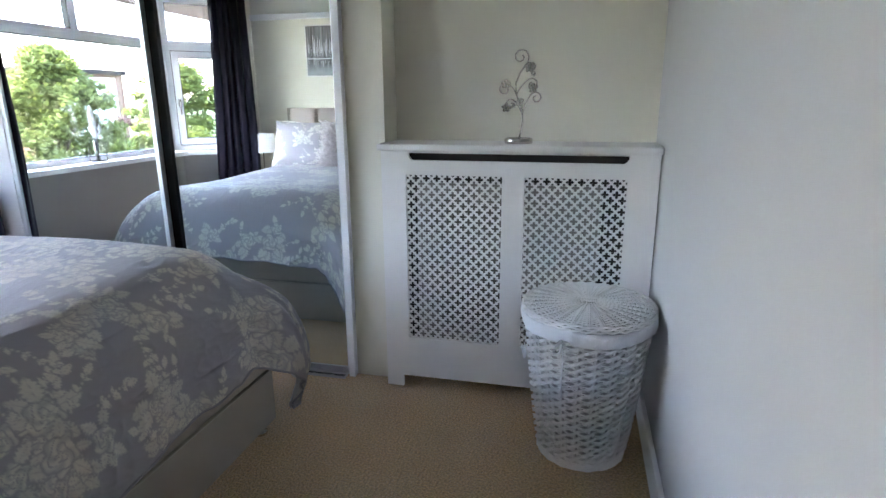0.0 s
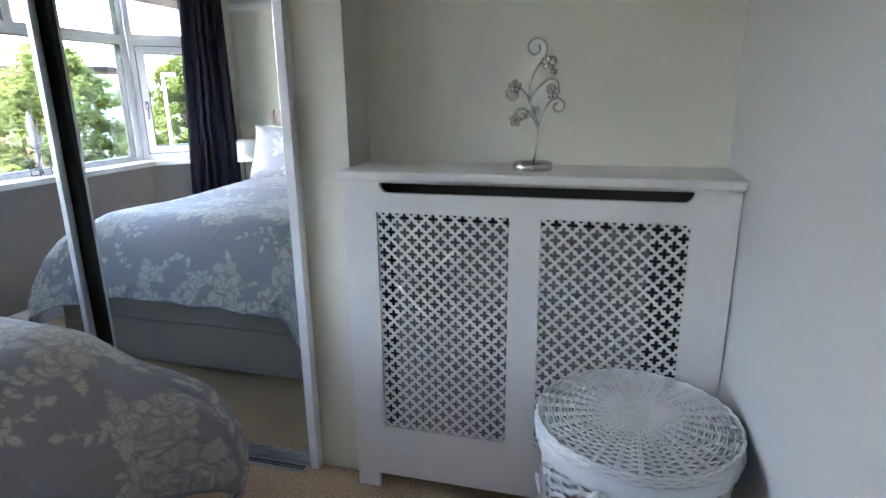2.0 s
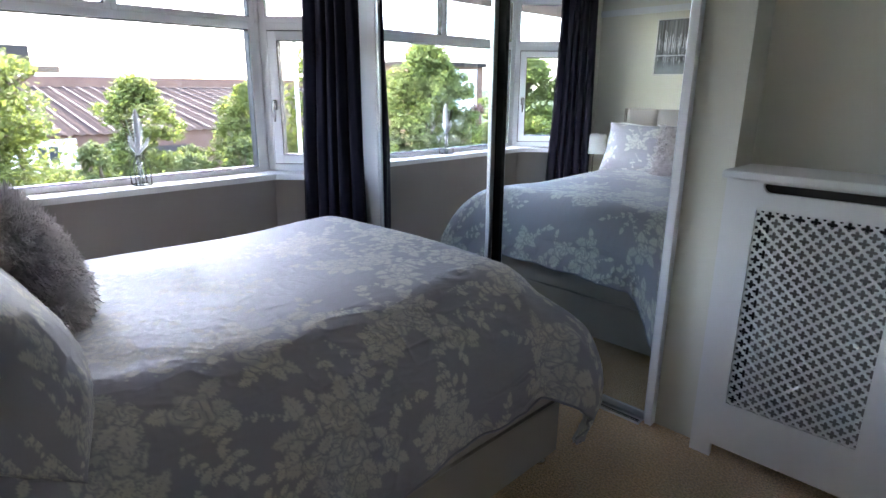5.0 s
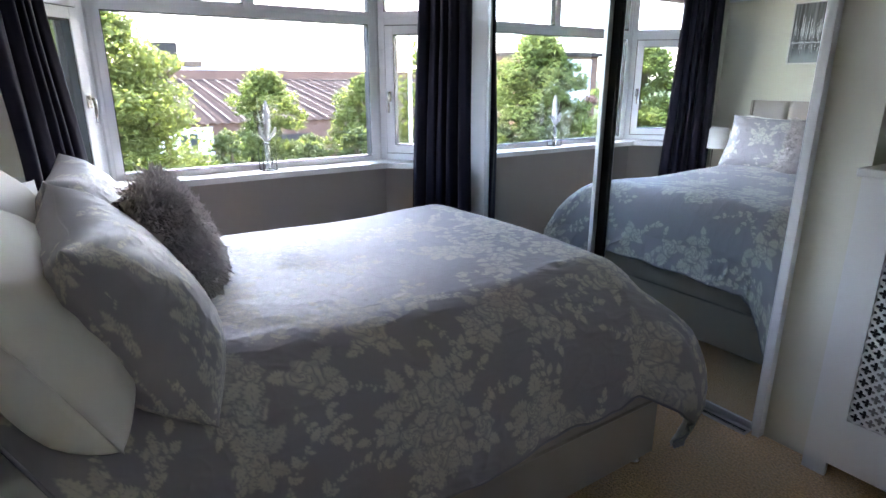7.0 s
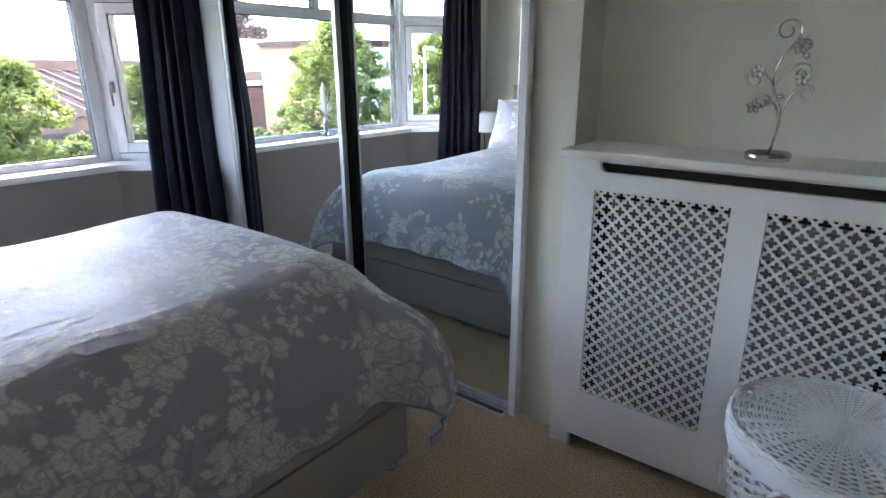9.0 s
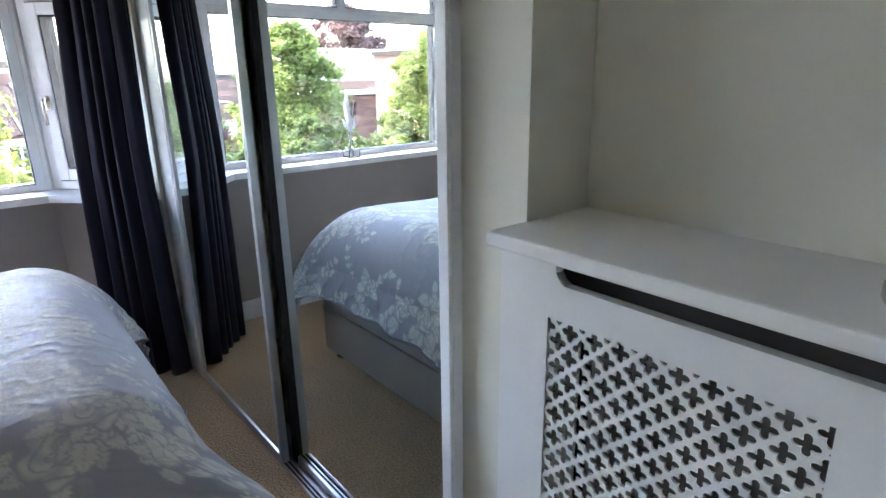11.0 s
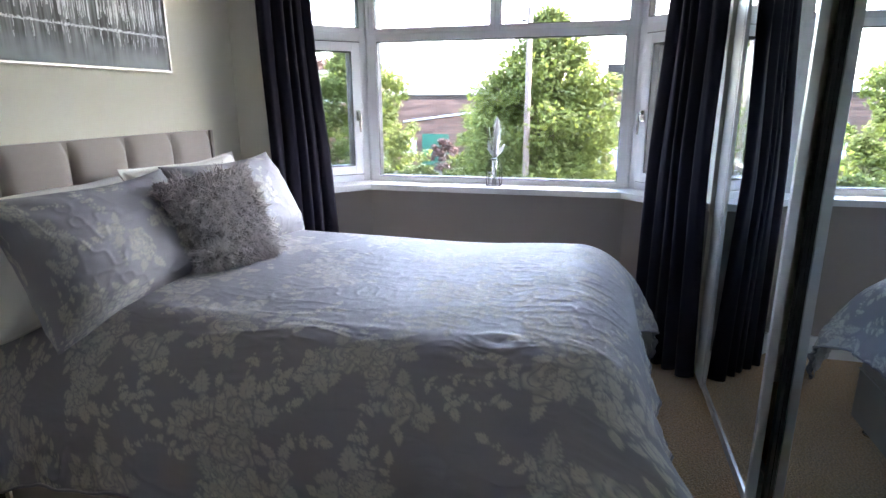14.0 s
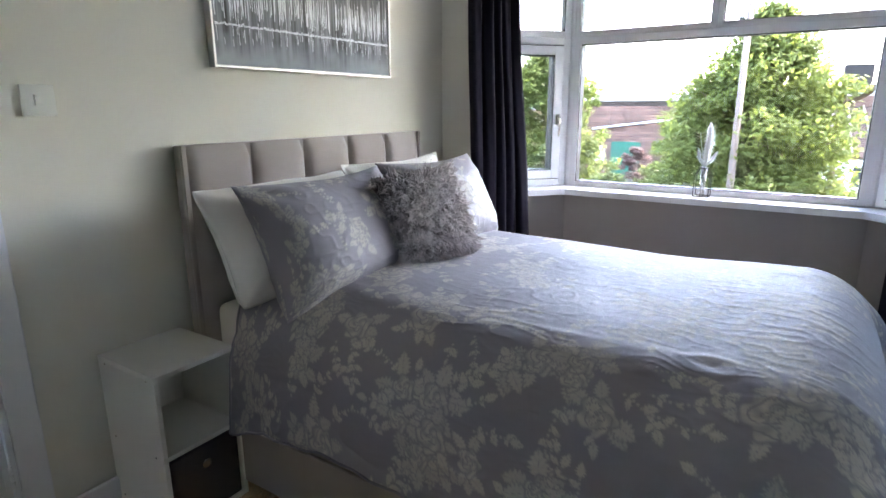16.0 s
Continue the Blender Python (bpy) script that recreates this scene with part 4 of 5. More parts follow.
def pillow(name, w, hgt, thick, m, material, label, seed, flange=0.0, motif=0.0, parent=None, soft=0.0):
    """A stuffed pillow: two bulging faces that meet in a seam, drawn out at the corners."""
    n = 170 if motif else 60
    k = np.linspace(-1, 1, n)
    u = np.sin(k * math.pi / 2)
    U, V = np.meshgrid(u, u, indexing="ij")
    r = random.Random(seed)
    res = []
    for sgn in (1, -1):
        fl = 1 - flange
        sq = 1 + (0.025 - soft) * (U * V) ** 6
        iu, iv = np.clip(np.abs(U) / fl, 0, 1), np.clip(np.abs(V) / fl, 0, 1)
        body = (1 - iu ** 3.0) ** 0.52 * (1 - iv ** 2.8) ** 0.52
        X = U * sq * w / 2 * (1 - 0.10 * (1 - V ** 2) * np.abs(U) ** 3)
        Y = V * sq * hgt / 2 * (1 - 0.11 * (1 - U ** 2) * np.abs(V) ** 3)
        sag = 1 - 0.22 * V
        Zp = sgn * (thick / 2 * body * sag + 0.003 * (1 - np.abs(U) ** 24) * (1 - np.abs(V) ** 24))
        cr = vnoise(U * 3 + seed, V * 2.4 + seed, seed) * 2.4
        cr2 = (1 - np.abs(2 * vnoise(U * 9 + seed, V * 8 + seed, seed + 1) - 1)) ** 4
        rad_ = np.arctan2(np.abs(V), np.abs(U) + 1e-6)
        pull = np.sin(rad_ * 22 + seed) * np.clip(np.hypot(U, V) - 0.75, 0, 0.6) * (1 - np.maximum(np.abs(U), np.abs(V)) ** 8)
        Zp = Zp + sgn * 0.012 * pull
        Zp = Zp + sgn * (0.0035 * cr + 0.0022 * cr2) * np.clip(body * 2, 0, 1)
        Zp = Zp + 0.012 * np.sin(U * 5 + seed) * np.sin(V * 4 + 1) * (1 - body) * (1.0 if flange else 0.5)
        res.append((X, Y, Zp))
    Xs = np.concatenate([res[0][0], res[1][0][:, ::-1]], 1)
    Ys = np.concatenate([res[0][1], res[1][1][:, ::-1]], 1)
    Zs = np.concatenate([res[0][2], res[1][2][:, ::-1]], 1)
    pat = None
    if motif:
        KU, KV = np.meshgrid(k * w * 0.62, k * hgt * 0.66, indexing="ij")
        sp = [(r.uniform(-w * 0.6, w * 0.6), r.uniform(-hgt * 0.6, hgt * 0.6), r.randint(2, 4)) for _ in range(10)]
        pat = np.concatenate([floral(KU, KV, seed, sp, 0.8), floral(KU, KV, seed + 30, sp, 0.8)[:, ::-1]], 1) * motif
    co = np.stack([Xs, Ys, Zs, np.ones_like(Xs)], -1) @ np.array(m).T
    # close the ring and the two ends
    co = np.concatenate([co, co[:, :1]], 1)
    if pat is not None:
        pat = np.concatenate([pat, pat[:, :1]], 1)
    th = thing(name, m.translation, label, "pillow")
    grid_mesh("case", co[..., 0], co[..., 1], co[..., 2], material, th, pattern=pat)
    return th


def lean(cx, cy, cz, tilt, turn=0, roll=0):
    """A pillow's pose: standing across the bed, leaning back by tilt degrees."""
    return Matrix.Translation((cx, cy, cz)) @ Matrix.Rotation(radians(turn), 4, "Z") @ Matrix.Rotation(radians(90 + tilt), 4, "X") @ Matrix.Rotation(math.pi, 4, "Y") @ Matrix.Rotation(radians(roll), 4, "Z")


def flat(m):
    return m


pillow("pillow", 0.74, 0.435, 0.22, lean(0.335, 2.165, 0.885, 29, 1), COTTON, "plain white cotton pillow propped against the headboard", 5, flange=0.03, soft=0.09)
pillow("pillow", 0.72, 0.47, 0.18, lean(-0.40, 2.12, 0.875, 22, 0), COTTON, "plain white cotton pillow behind the floral one", 6, flange=0.06, soft=0.05)
pillow("pillow", 0.70, 0.44, 0.25, lean(0.300, 2.325, 0.888, 26, 2), FLORAL, "grey floral jacquard pillow propped on a white one", 7, motif=1.0)
pillow("pillow", 0.65, 0.44, 0.24, lean(-0.375, 2.325, 0.893, 24, -4), FLORAL, "grey floral jacquard pillow on the window side of the bed", 8, motif=1.0)

# shaggy cushion
cm = lean(0.0, 2.485, 0.905, 22, -20, 4)
cush = thing("cushion", cm.translation, "small square shaggy grey faux-fur cushion on the duvet", "cushion")
bm = bmesh.new()
cw, ct = 0.365, 0.16
pts = []
n = 24
def cush_at(u, v, s):
    body = (1 - abs(u) ** 2.6) ** 0.55 * (1 - abs(v) ** 2.6) ** 0.55
    return Vector((u * cw / 2 * (1 - 0.07 * (1 - v * v) * abs(u)), v * cw / 2 * (1 - 0.07 * (1 - u * u) * abs(v)), s * (ct / 2 * body + 0.002)))
for s in (1, -1):
    vs = [[bm.verts.new(cm @ cush_at(i / n * 2 - 1, j / n * 2 - 1, s)) for j in range(n + 1)] for i in range(n + 1)]
    for i in range(n):
        for j in range(n):
            q = (vs[i][j], vs[i + 1][j], vs[i + 1][j + 1], vs[i][j + 1])
            bm.faces.new(q if s > 0 else q[::-1]).smooth = True
FUR = mat("grey_faux_fur", (0.64, 0.585, 0.575), 0.7, var=0.45, scale=38, spec=0.3, sheen=0.3, fine=0.2, bscale=60)
part("cushion_cover", bm, FUR, cush)
# tufts of pile: thin curled strands, thick on the front
r = random.Random(3)
verts, faces = [], []
tufts = [(r.uniform(-1, 1), r.uniform(-1, 1), 1 if r.random() < 0.7 else -1, r.gauss(0, 0.55), r.gauss(0, 0.55) - 0.25, r.uniform(0.75, 1.2)) for _ in range(1300)]
for k in range(20800):
    tu, tv, s, lx, ly, tl = tufts[k // 16]
    u = min(max(tu + r.gauss(0, 0.05), -1), 1)
    v = min(max(tv + r.gauss(0, 0.05), -1), 1)
    p = cush_at(u, v, s)
    e = 0.03
    q1, q2 = cush_at(min(u + e, 1), v, s) - p, cush_at(u, min(v + e, 1), s) - p
    nrm = Vector((u * abs(u) ** 3 * 0.8, v * abs(v) ** 3 * 0.8, s * 0.7)).normalized()
    L = r.uniform(0.030, 0.044) * tl
    sw = Vector((lx + (tu - u) * 5 + r.gauss(0, 0.12), ly + (tv - v) * 5 + r.gauss(0, 0.12), r.gauss(0, 0.1)))
    side = nrm.cross(Vector((r.gauss(0, 1), r.gauss(0, 1), r.gauss(0, 1)))).normalized() * r.uniform(0.0010, 0.0019)
    p0, p1, p2 = p - nrm * 0.002, p + (nrm * 0.8 + sw * 0.35) * L * 0.55, p + (nrm * 0.65 + sw * 0.8) * L
    b = len(verts)
    for c in (p0 - side, p0 + side, p1 + side * 1.1, p1 - side * 1.1, p2 + side * 0.3, p2 - side * 0.3):
        verts.append(tuple(cm @ c))
    faces += [(b, b + 1, b + 2, b + 3), (b + 3, b + 2, b + 4, b + 5)]
pile = part("fur", (verts, [], faces), FUR, cush, "long shaggy grey pile")
pile["kind"] = "stuff"

# ---- radiator cover ----
cov = thing("radiator_cover", (1.52, 4.4, 0), "white painted radiator cover with two pierced grille panels", "radiator cover")
CX0, CX1, CY, CZ = 0.975, 2.070, 4.335, 1.062
G = ((1.080, 1.479), (1.568, 1.957))
GZ0, GZ1 = 0.240, 0.963
SL0, SL1, SZ0, SZ1 = 1.092, 1.958, 1.022, 1.052
TH = 0.018
bm = bmesh.new()
ya, yb = CY, CY + TH
for a, b in (((CX0, 0.0), (1.050, SZ0)), ((1.050, 0.055), (G[0][0], SZ0)), ((G[0][0], 0.055), (G[0][1], GZ0)), ((G[0][0], GZ1), (G[0][1], SZ0)), ((G[0][1], 0.055), (G[1][0], SZ0)),
             ((G[1][0], 0.055), (G[1][1], GZ0)), ((G[1][0], GZ1), (G[1][1], SZ0)), ((G[1][1], 0.055), (2.0, SZ0)), ((2.0, 0.0), (CX1, SZ0)),
             ((CX0, SZ0), (SL0, SZ1)), ((SL1, SZ0), (CX1, SZ1)), ((CX0, SZ1), (CX1, CZ))):
    box(bm, (a[0], ya, a[1]), (b[0], yb, b[1]))
bmesh.ops.remove_doubles(bm, verts=bm.verts, dist=1e-5)
# added board: its dark colour stands in for the shade inside the slot
part("slot_shade_board", boxes(((SL0 - 0.02, 4.372, 0.99), (SL1 + 0.02, 4.378, CZ - 0.001))), DARK, cov, "added dark board for the shade in the slot")
# rounded ends of the slot
for x, s in ((SL0, 1), (SL1, -1)):
    prism_pts = [(x, SZ0), (x + s * 0.018, SZ0), (x + s * 0.008, SZ0 + 0.006), (x, SZ0 + 0.018)]
    lo = [bm.verts.new((p, ya, z)) for p, z in prism_pts]
    hi = [bm.verts.new((p, yb, z)) for p, z in prism_pts]
    bm.faces.new(lo)
    bm.faces.new(hi[::-1])
    for k in range(4):
        bm.faces.new((lo[k], hi[k], hi[(k + 1) % 4], lo[(k + 1) % 4]))
part("front_panel", bm, COVERP, cov)
part("side_panel", boxes(((CX0, yb, 0), (CX0 + TH, PIER - 0.013, CZ)), bevel=0.001), COVERP, cov)
bm = bmesh.new()
box(bm, (0.966, 4.305, CZ), (EAST - 0.001, PIER - 0.002, CZ + 0.027), 0.010, 4)
part("shelf", bm, COVERP, cov, "white shelf with a rounded nose")
part("shelf_back", boxes(((0.974, PIER - 0.012, CZ + 0.003), (EAST - 0.001, NICHE - 0.002, CZ + 0.0265))), COVERP, cov)


def grille(x0, x1, z0, z1):
    """A thin board pierced with rows of four-lobed holes, every other row shifted by half."""
    px, pz = 0.0443, 0.0443
    bm = bmesh.new()
    yf, ybk = CY + 0.003, CY + 0.007
    N = 32
    lob, dia = [], []
    for k in range(N):
        t = k * math.tau / N
        c = abs(math.cos(2 * t))
        rr = 0.0066 + 0.0090 * c ** 1.1
        lob.append((rr * math.cos(t), rr * math.sin(t)))
        m = 1 / (abs(math.cos(t)) / (px / 2) + abs(math.sin(t)) / (pz / 2))
        dia.append((m * math.cos(t), m * math.sin(t)))
    j = 0
    z = z0
    while z <= z1 + 0.012:
        x = x0 + (px / 2 if j % 2 else 0) - 0.002
        while x <= x1 + 0.012:
            def cl(p):
                return (min(max(x + p[0], x0 - 0.0005), x1 + 0.0005), min(max(z + p[1], z0 - 0.0005), z1 + 0.0005))
            rings = []
            for pts, y in ((dia, yf), (lob, yf), (lob, ybk)):
                rings.append([bm.verts.new((cl(p)[0], y, cl(p)[1])) for p in pts])
            for a, b in zip(rings, rings[1:]):
                for k in range(N):
                    bm.faces.new((a[k], a[(k + 1) % N], b[(k + 1) % N], b[k]))
            x += px
        z += pz / 2
        j += 1
    bmesh.ops.dissolve_degenerate(bm, dist=1e-5, edges=bm.edges)
    part("grille", bm, COVERP, cov, "white pierced grille with four-lobed holes")


for x0, x1 in G:
    grille(x0, x1, GZ0, GZ1)
# added dark boards put the recess's unlit depth into colour
part("recess_shade_boards", boxes(((0.99, 4.555, 0.02), (EAST - 0.005, 4.566, 1.04)), ((2.045, 4.355, 0.02), (EAST - 0.006, 4.555, 1.04))), DARK, cov, "added dark boards for the shade in the recess")
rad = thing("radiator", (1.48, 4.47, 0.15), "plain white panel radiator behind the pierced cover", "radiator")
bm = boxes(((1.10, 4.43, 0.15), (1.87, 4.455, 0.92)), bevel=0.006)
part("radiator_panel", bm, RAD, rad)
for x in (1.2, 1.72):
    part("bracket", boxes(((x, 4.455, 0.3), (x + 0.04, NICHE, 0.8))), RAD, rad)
for x in (1.13, 1.85):
    bm = bmesh.new()
    tube(bm, [(x, 4.45, 0.16), (x, 4.45, 0.0)], 0.009, 8)
    part("pipe", bm, RAD, rad)

# ---- scrolled wire ornament ----
orn = thing("ornament", (1.515, 4.44, 1.089), "silver wire ornament of curling stems with small flowers on the shelf", "ornament")
OX, OY, OZ = 1.530, 4.435, 1.089
bm = bmesh.new()
lathe(bm, [(0.0, 0.003), (0.046, 0.003), (0.046, 0.0), (0.055, 0.0), (0.057, 0.004), (0.057, 0.018), (0.053, 0.021), (0.050, 0.018), (0.050, 0.007), (0, 0.006)], (OX, OY, OZ), 48)
part("base", bm, CHROME, orn, "round polished dish base")


def curl(x, z, ang, L, r0, turns, d):
    """A wire that runs out and closes in a scroll: points in the upright plane."""
    pts = []
    n = 14
    for k in range(n):
        pts.append((x, z))
        x += math.cos(ang) * L / n
        z += math.sin(ang) * L / n
        ang += d * 0.55 / n
    m = 34
    for k in range(m):
        rr = r0 * (1 - 0.75 * k / m)
        st = turns * math.tau / m
        pts.append((x, z))
        x += math.cos(ang) * rr * st
        z += math.sin(ang) * rr * st
        ang += d * st
    return pts


def wire(pts, r, yy=0.0, rr=0.0):
    bm = bmesh.new()
    tube(bm, [(OX + x, OY + yy + rr * math.sin(z * 20), OZ + z) for x, z in pts], r, 7)
    return bm


stems = [
    [(0.0, 0.01), (0.008, 0.05), (0.014, 0.09), (0.010, 0.13), (-0.004, 0.165), (-0.016, 0.20), (-0.016, 0.235), (0.0, 0.275), (0.022, 0.305)],
]
part("stem", wire(stems[0], 0.0036), CHROME, orn)
for (x, z, ang, L, r0, tn, d) in ((0.022, 0.305, 0.9, 0.02, 0.031, 1.25, 1), (0.022, 0.305, 0.55, 0.02, 0.016, 1.2, -1), (-0.014, 0.19, 1.9, 0.045, 0.026, 1.25, 1),
                                  (0.012, 0.10, 1.75, 0.07, 0.022, 1.2, 1), (-0.014, 0.185, 1.2, 0.075, 0.024, 1.2, -1), (0.012, 0.11, 1.45, 0.085, 0.024, 1.25, -1),
                                  (0.052, 0.26, 0.3, 0.004, 0.009, 1.2, 1), (-0.014, 0.16, 1.0, 0.02, 0.010, 1.2, -1), (-0.02, 0.14, 2.2, 0.012, 0.008, 1.2, -1)):
    part("scroll", wire(curl(x, z, ang, L, r0, tn, d), 0.0029, rr=0.006), CHROME, orn)
for fx, fz in ((0.036, 0.292), (-0.055, 0.232), (0.052, 0.215), (-0.052, 0.140)):
    bm = bmesh.new()
    for k in range(5):
        a = k * math.tau / 5 + 0.3
        c = Vector((OX + fx + 0.010 * math.cos(a), OY - 0.008, OZ + fz + 0.010 * math.sin(a)))
        bmesh.ops.create_uvsphere(bm, u_segments=10, v_segments=6, radius=0.0105, matrix=Matrix.Translation(c) @ Matrix.Rotation(-a, 4, "Y") @ Matrix.Diagonal((1.0, 0.16, 0.7, 1)))
    bmesh.ops.create_uvsphere(bm, u_segments=8, v_segments=6, radius=0.004, matrix=Matrix.Translation((OX + fx, OY - 0.011, OZ + fz)))
    part("flower", bm, CHROME, orn, "small five-petalled metal flower", smooth=True)

# ---- wicker laundry basket ----
BC = (1.832, 4.03)
bk = thing("laundry_basket", (*BC, 0), "white painted round wicker laundry basket with a cotton liner", "laundry basket")


def brad(z):
    return 0.150 + (0.211 - 0.150) * min(z / 0.5, 1.1) ** 0.85


NS = 22
for k in range(NS):
    t = k * math.tau / NS
    bm = bmesh.new()
    tube(bm, [(BC[0] + (brad(z) - 0.004) * math.cos(t), BC[1] + (brad(z) - 0.004) * math.sin(t), z) for z in (0.005, 0.12, 0.25, 0.38, 0.55)], 0.0045, 5)
    part("stake", bm, WICKER, bk)
r = random.Random(44)
for j in range(17):
    z0 = 0.052 + j * 0.0272
    for strand in range(2):
        bm = bmesh.new()
        ph = math.pi * (j % 2) + strand * math.pi
        for rod in (-1, 0, 1):
            pts = []
            jit = r.uniform(0, 6)
            for k in range(NS * 3):
                t = k * math.tau / (NS * 3)
                wv = math.cos(t * NS / 2 + ph)
                z = z0 + 0.0125 * math.sin(t * NS / 2 + ph) + rod * 0.0048 + 0.0012 * math.sin(t * 5 + jit)
                rr = brad(z) + 0.0085 * wv + 0.0008 * math.sin(t * 9 + jit)
                pts.append((BC[0] + rr * math.cos(t), BC[1] + rr * math.sin(t), z))
            tube(bm, pts, 0.0027, 5, closed=True)
        part("weaver", bm, WICKER, bk)
bm = bmesh.new()
lathe(bm, [(0.0, 0.004), (0.142, 0.004), (0.142, 0.012), (0.0, 0.012)], (*BC, 0), 32)
part("bottom", bm, WICKER, bk)
bm = bmesh.new()
for j in range(5):
    tube(bm, [(BC[0] + (brad(0.01) + 0.004 + 0.0015 * math.sin(k * 1.7 + j)) * math.cos(k * math.tau / 72), BC[1] + (brad(0.01) + 0.004 + 0.0015 * math.sin(k * 1.7 + j)) * math.sin(k * math.tau / 72), 0.006 + j * 0.0062 + 0.0012 * math.sin(k * 1.1 + j)) for k in range(72)], 0.0034, 5, closed=True)
part("foot_braid", bm, WICKER, bk)
bm = bmesh.new()
n = 96
rings = []
for z, dr, wv in ((0.496, 0.010, 0.6), (0.500, 0.014, 1.4), (0.515, 0.016, 1.5), (0.530, 0.018, 1.5), (0.548, 0.016, 0.8), (0.552, 0.006, 0.2), (0.545, -0.006, 0)):
    rings.append([bm.verts.new((BC[0] + (brad(z) + dr + 0.0022 * wv * math.sin(k * 1.9 + z * 30) + 0.0015 * math.sin(k * 0.7)) * math.cos(k * math.tau / n), BC[1] + (brad(z) + dr + 0.0022 * wv * math.sin(k * 1.9 + z * 30)) * math.sin(k * math.tau / n), z + 0.004 * math.sin(k * 0.31))) for k in range(n)])
for a, b in zip(rings, rings[1:]):
    for k in range(n):
        bm.faces.new((a[k], a[(k + 1) % n], b[(k + 1) % n], b[k])).smooth = True
part("liner", bm, LINER, bk, "white cotton liner folded over the rim")
inner = bmesh.new()
lathe(inner, [(0.09, 0.02), (brad(0.25) - 0.075, 0.25), (brad(0.5) - 0.06, 0.48), (brad(0.5) - 0.010, 0.545)], (*BC, 0), 32)
# white liner coloured grey, so the shade in the weave's gaps is painted
part("shaded_liner_inside", inner, LINING, bk)
# lid: spokes and rings woven over and under
LZ, LR = 0.566, 0.228
NSP = 28


def lid_z(q):
    return LZ + 0.010 * (1 - (q / LR) ** 2)


lid_ob = None
bm = bmesh.new()
for dz in (-0.012, -0.004, 0.004):
    pts = [(BC[0] + (LR - 0.002 + 0.0015 * math.cos(k * 1.3 + dz * 400)) * math.cos(k * math.tau / 160), BC[1] + (LR - 0.002 + 0.0015 * math.cos(k * 1.3 + dz * 400)) * math.sin(k * math.tau / 160), LZ + dz + 0.0018 * math.sin(k * 1.3 + dz * 400)) for k in range(160)]
    tube(bm, pts, 0.0048, 5, closed=True)
lid_ob = part("lid", bm, WICKER, bk, "flat round woven lid")
for k in range(NSP):
    t = k * math.tau / NSP
    bm = bmesh.new()
    for o in (-0.0032, 0.0032):
        tube(bm, [(BC[0] + q * math.cos(t) - o * math.sin(t), BC[1] + q * math.sin(t) + o * math.cos(t), lid_z(q) + 0.0035) for q in (0.020, 0.07, 0.14, 0.19, LR)], 0.0032, 5)
    part("spoke", bm, WICKER, lid_ob)
q = 0.034
j = 0
while q < LR - 0.009:
    bm = bmesh.new()
    jit = r.uniform(0, 6)
    pts = []
    for k in range(NSP * 5):
        t = k * math.tau / (NSP * 5)
        qq = q + 0.0009 * math.sin(t * 7 + jit)
        pts.append((BC[0] + qq * math.cos(t), BC[1] + qq * math.sin(t), lid_z(q) + 0.0015 + 0.0040 * math.cos(t * NSP / 2 + math.pi * (j % 2))))
    tube(bm, pts, r.uniform(0.0022, 0.0027), 5, closed=True)
    part("lid_ring", bm, WICKER, lid_ob)
    q += 0.0076
    j += 1
bm = bmesh.new()
for k in range(-4, 5):
    tube(bm, [(BC[0] + k * 0.006, BC[1] - 0.024, LZ + 0.010), (BC[0] + k * 0.006, BC[1], LZ + 0.019), (BC[0] + k * 0.006, BC[1] + 0.024, LZ + 0.010)], 0.0034, 5)
part("hub", bm, WICKER, lid_ob)
# bow and strings towards the room, heart tag at the side
bt = radians(250)
bx, by = BC[0] + 0.234 * math.cos(bt), BC[1] + 0.234 * math.sin(bt)
bm = bmesh.new()
tube(bm, [(bx, by, 0.515), (bx - 0.02, by - 0.006, 0.50), (bx - 0.026, by - 0.004, 0.475), (bx - 0.010, by, 0.47), (bx, by, 0.505)], 0.006, 6)
tube(bm, [(bx, by, 0.515), (bx + 0.004, by + 0.004, 0.44), (bx + 0.002, by + 0.012, 0.36), (bx + 0.006, by + 0.018, 0.30)], 0.0025, 6)
tube(bm, [(bx, by, 0.51), (bx + 0.012, by + 0.002, 0.505), (bx + 0.03, by + 0.006, 0.50)], [0.003, 0.009, 0.004], 6)
part("bow", bm, LINER, bk, "white cotton tie strings")
ht = radians(200)
hx, hy = BC[0] + 0.226 * math.cos(ht), BC[1] + 0.226 * math.sin(ht)
bm = bmesh.new()
ps = []
for k in range(24):
    t = k * math.tau / 24
    ps.append((0.026 * math.sin(t) ** 3, 0.022 * (math.cos(t) - 0.38 * math.cos(2 * t) - 0.15 * math.cos(3 * t))))
mh = Matrix.Translation((hx, hy, 0.40)) @ Matrix.Rotation(ht + math.pi / 2, 4, "Z") @ Matrix.Rotation(0.1, 4, "X")
lo = [bm.verts.new(mh @ Vector((x, -0.003, z))) for x, z in ps]
hi = [bm.verts.new(mh @ Vector((x, 0.003, z))) for x, z in ps]
bm.faces.new(lo)
bm.faces.new(hi[::-1])
for k in range(24):
    bm.faces.new((lo[k], lo[(k + 1) % 24], hi[(k + 1) % 24], hi[k]))
tube(bm, [(hx, hy, 0.42), (hx + 0.004, hy, 0.46)], 0.0012, 4)
part("heart_tag", bm, LINER, bk, "white wooden heart tag")

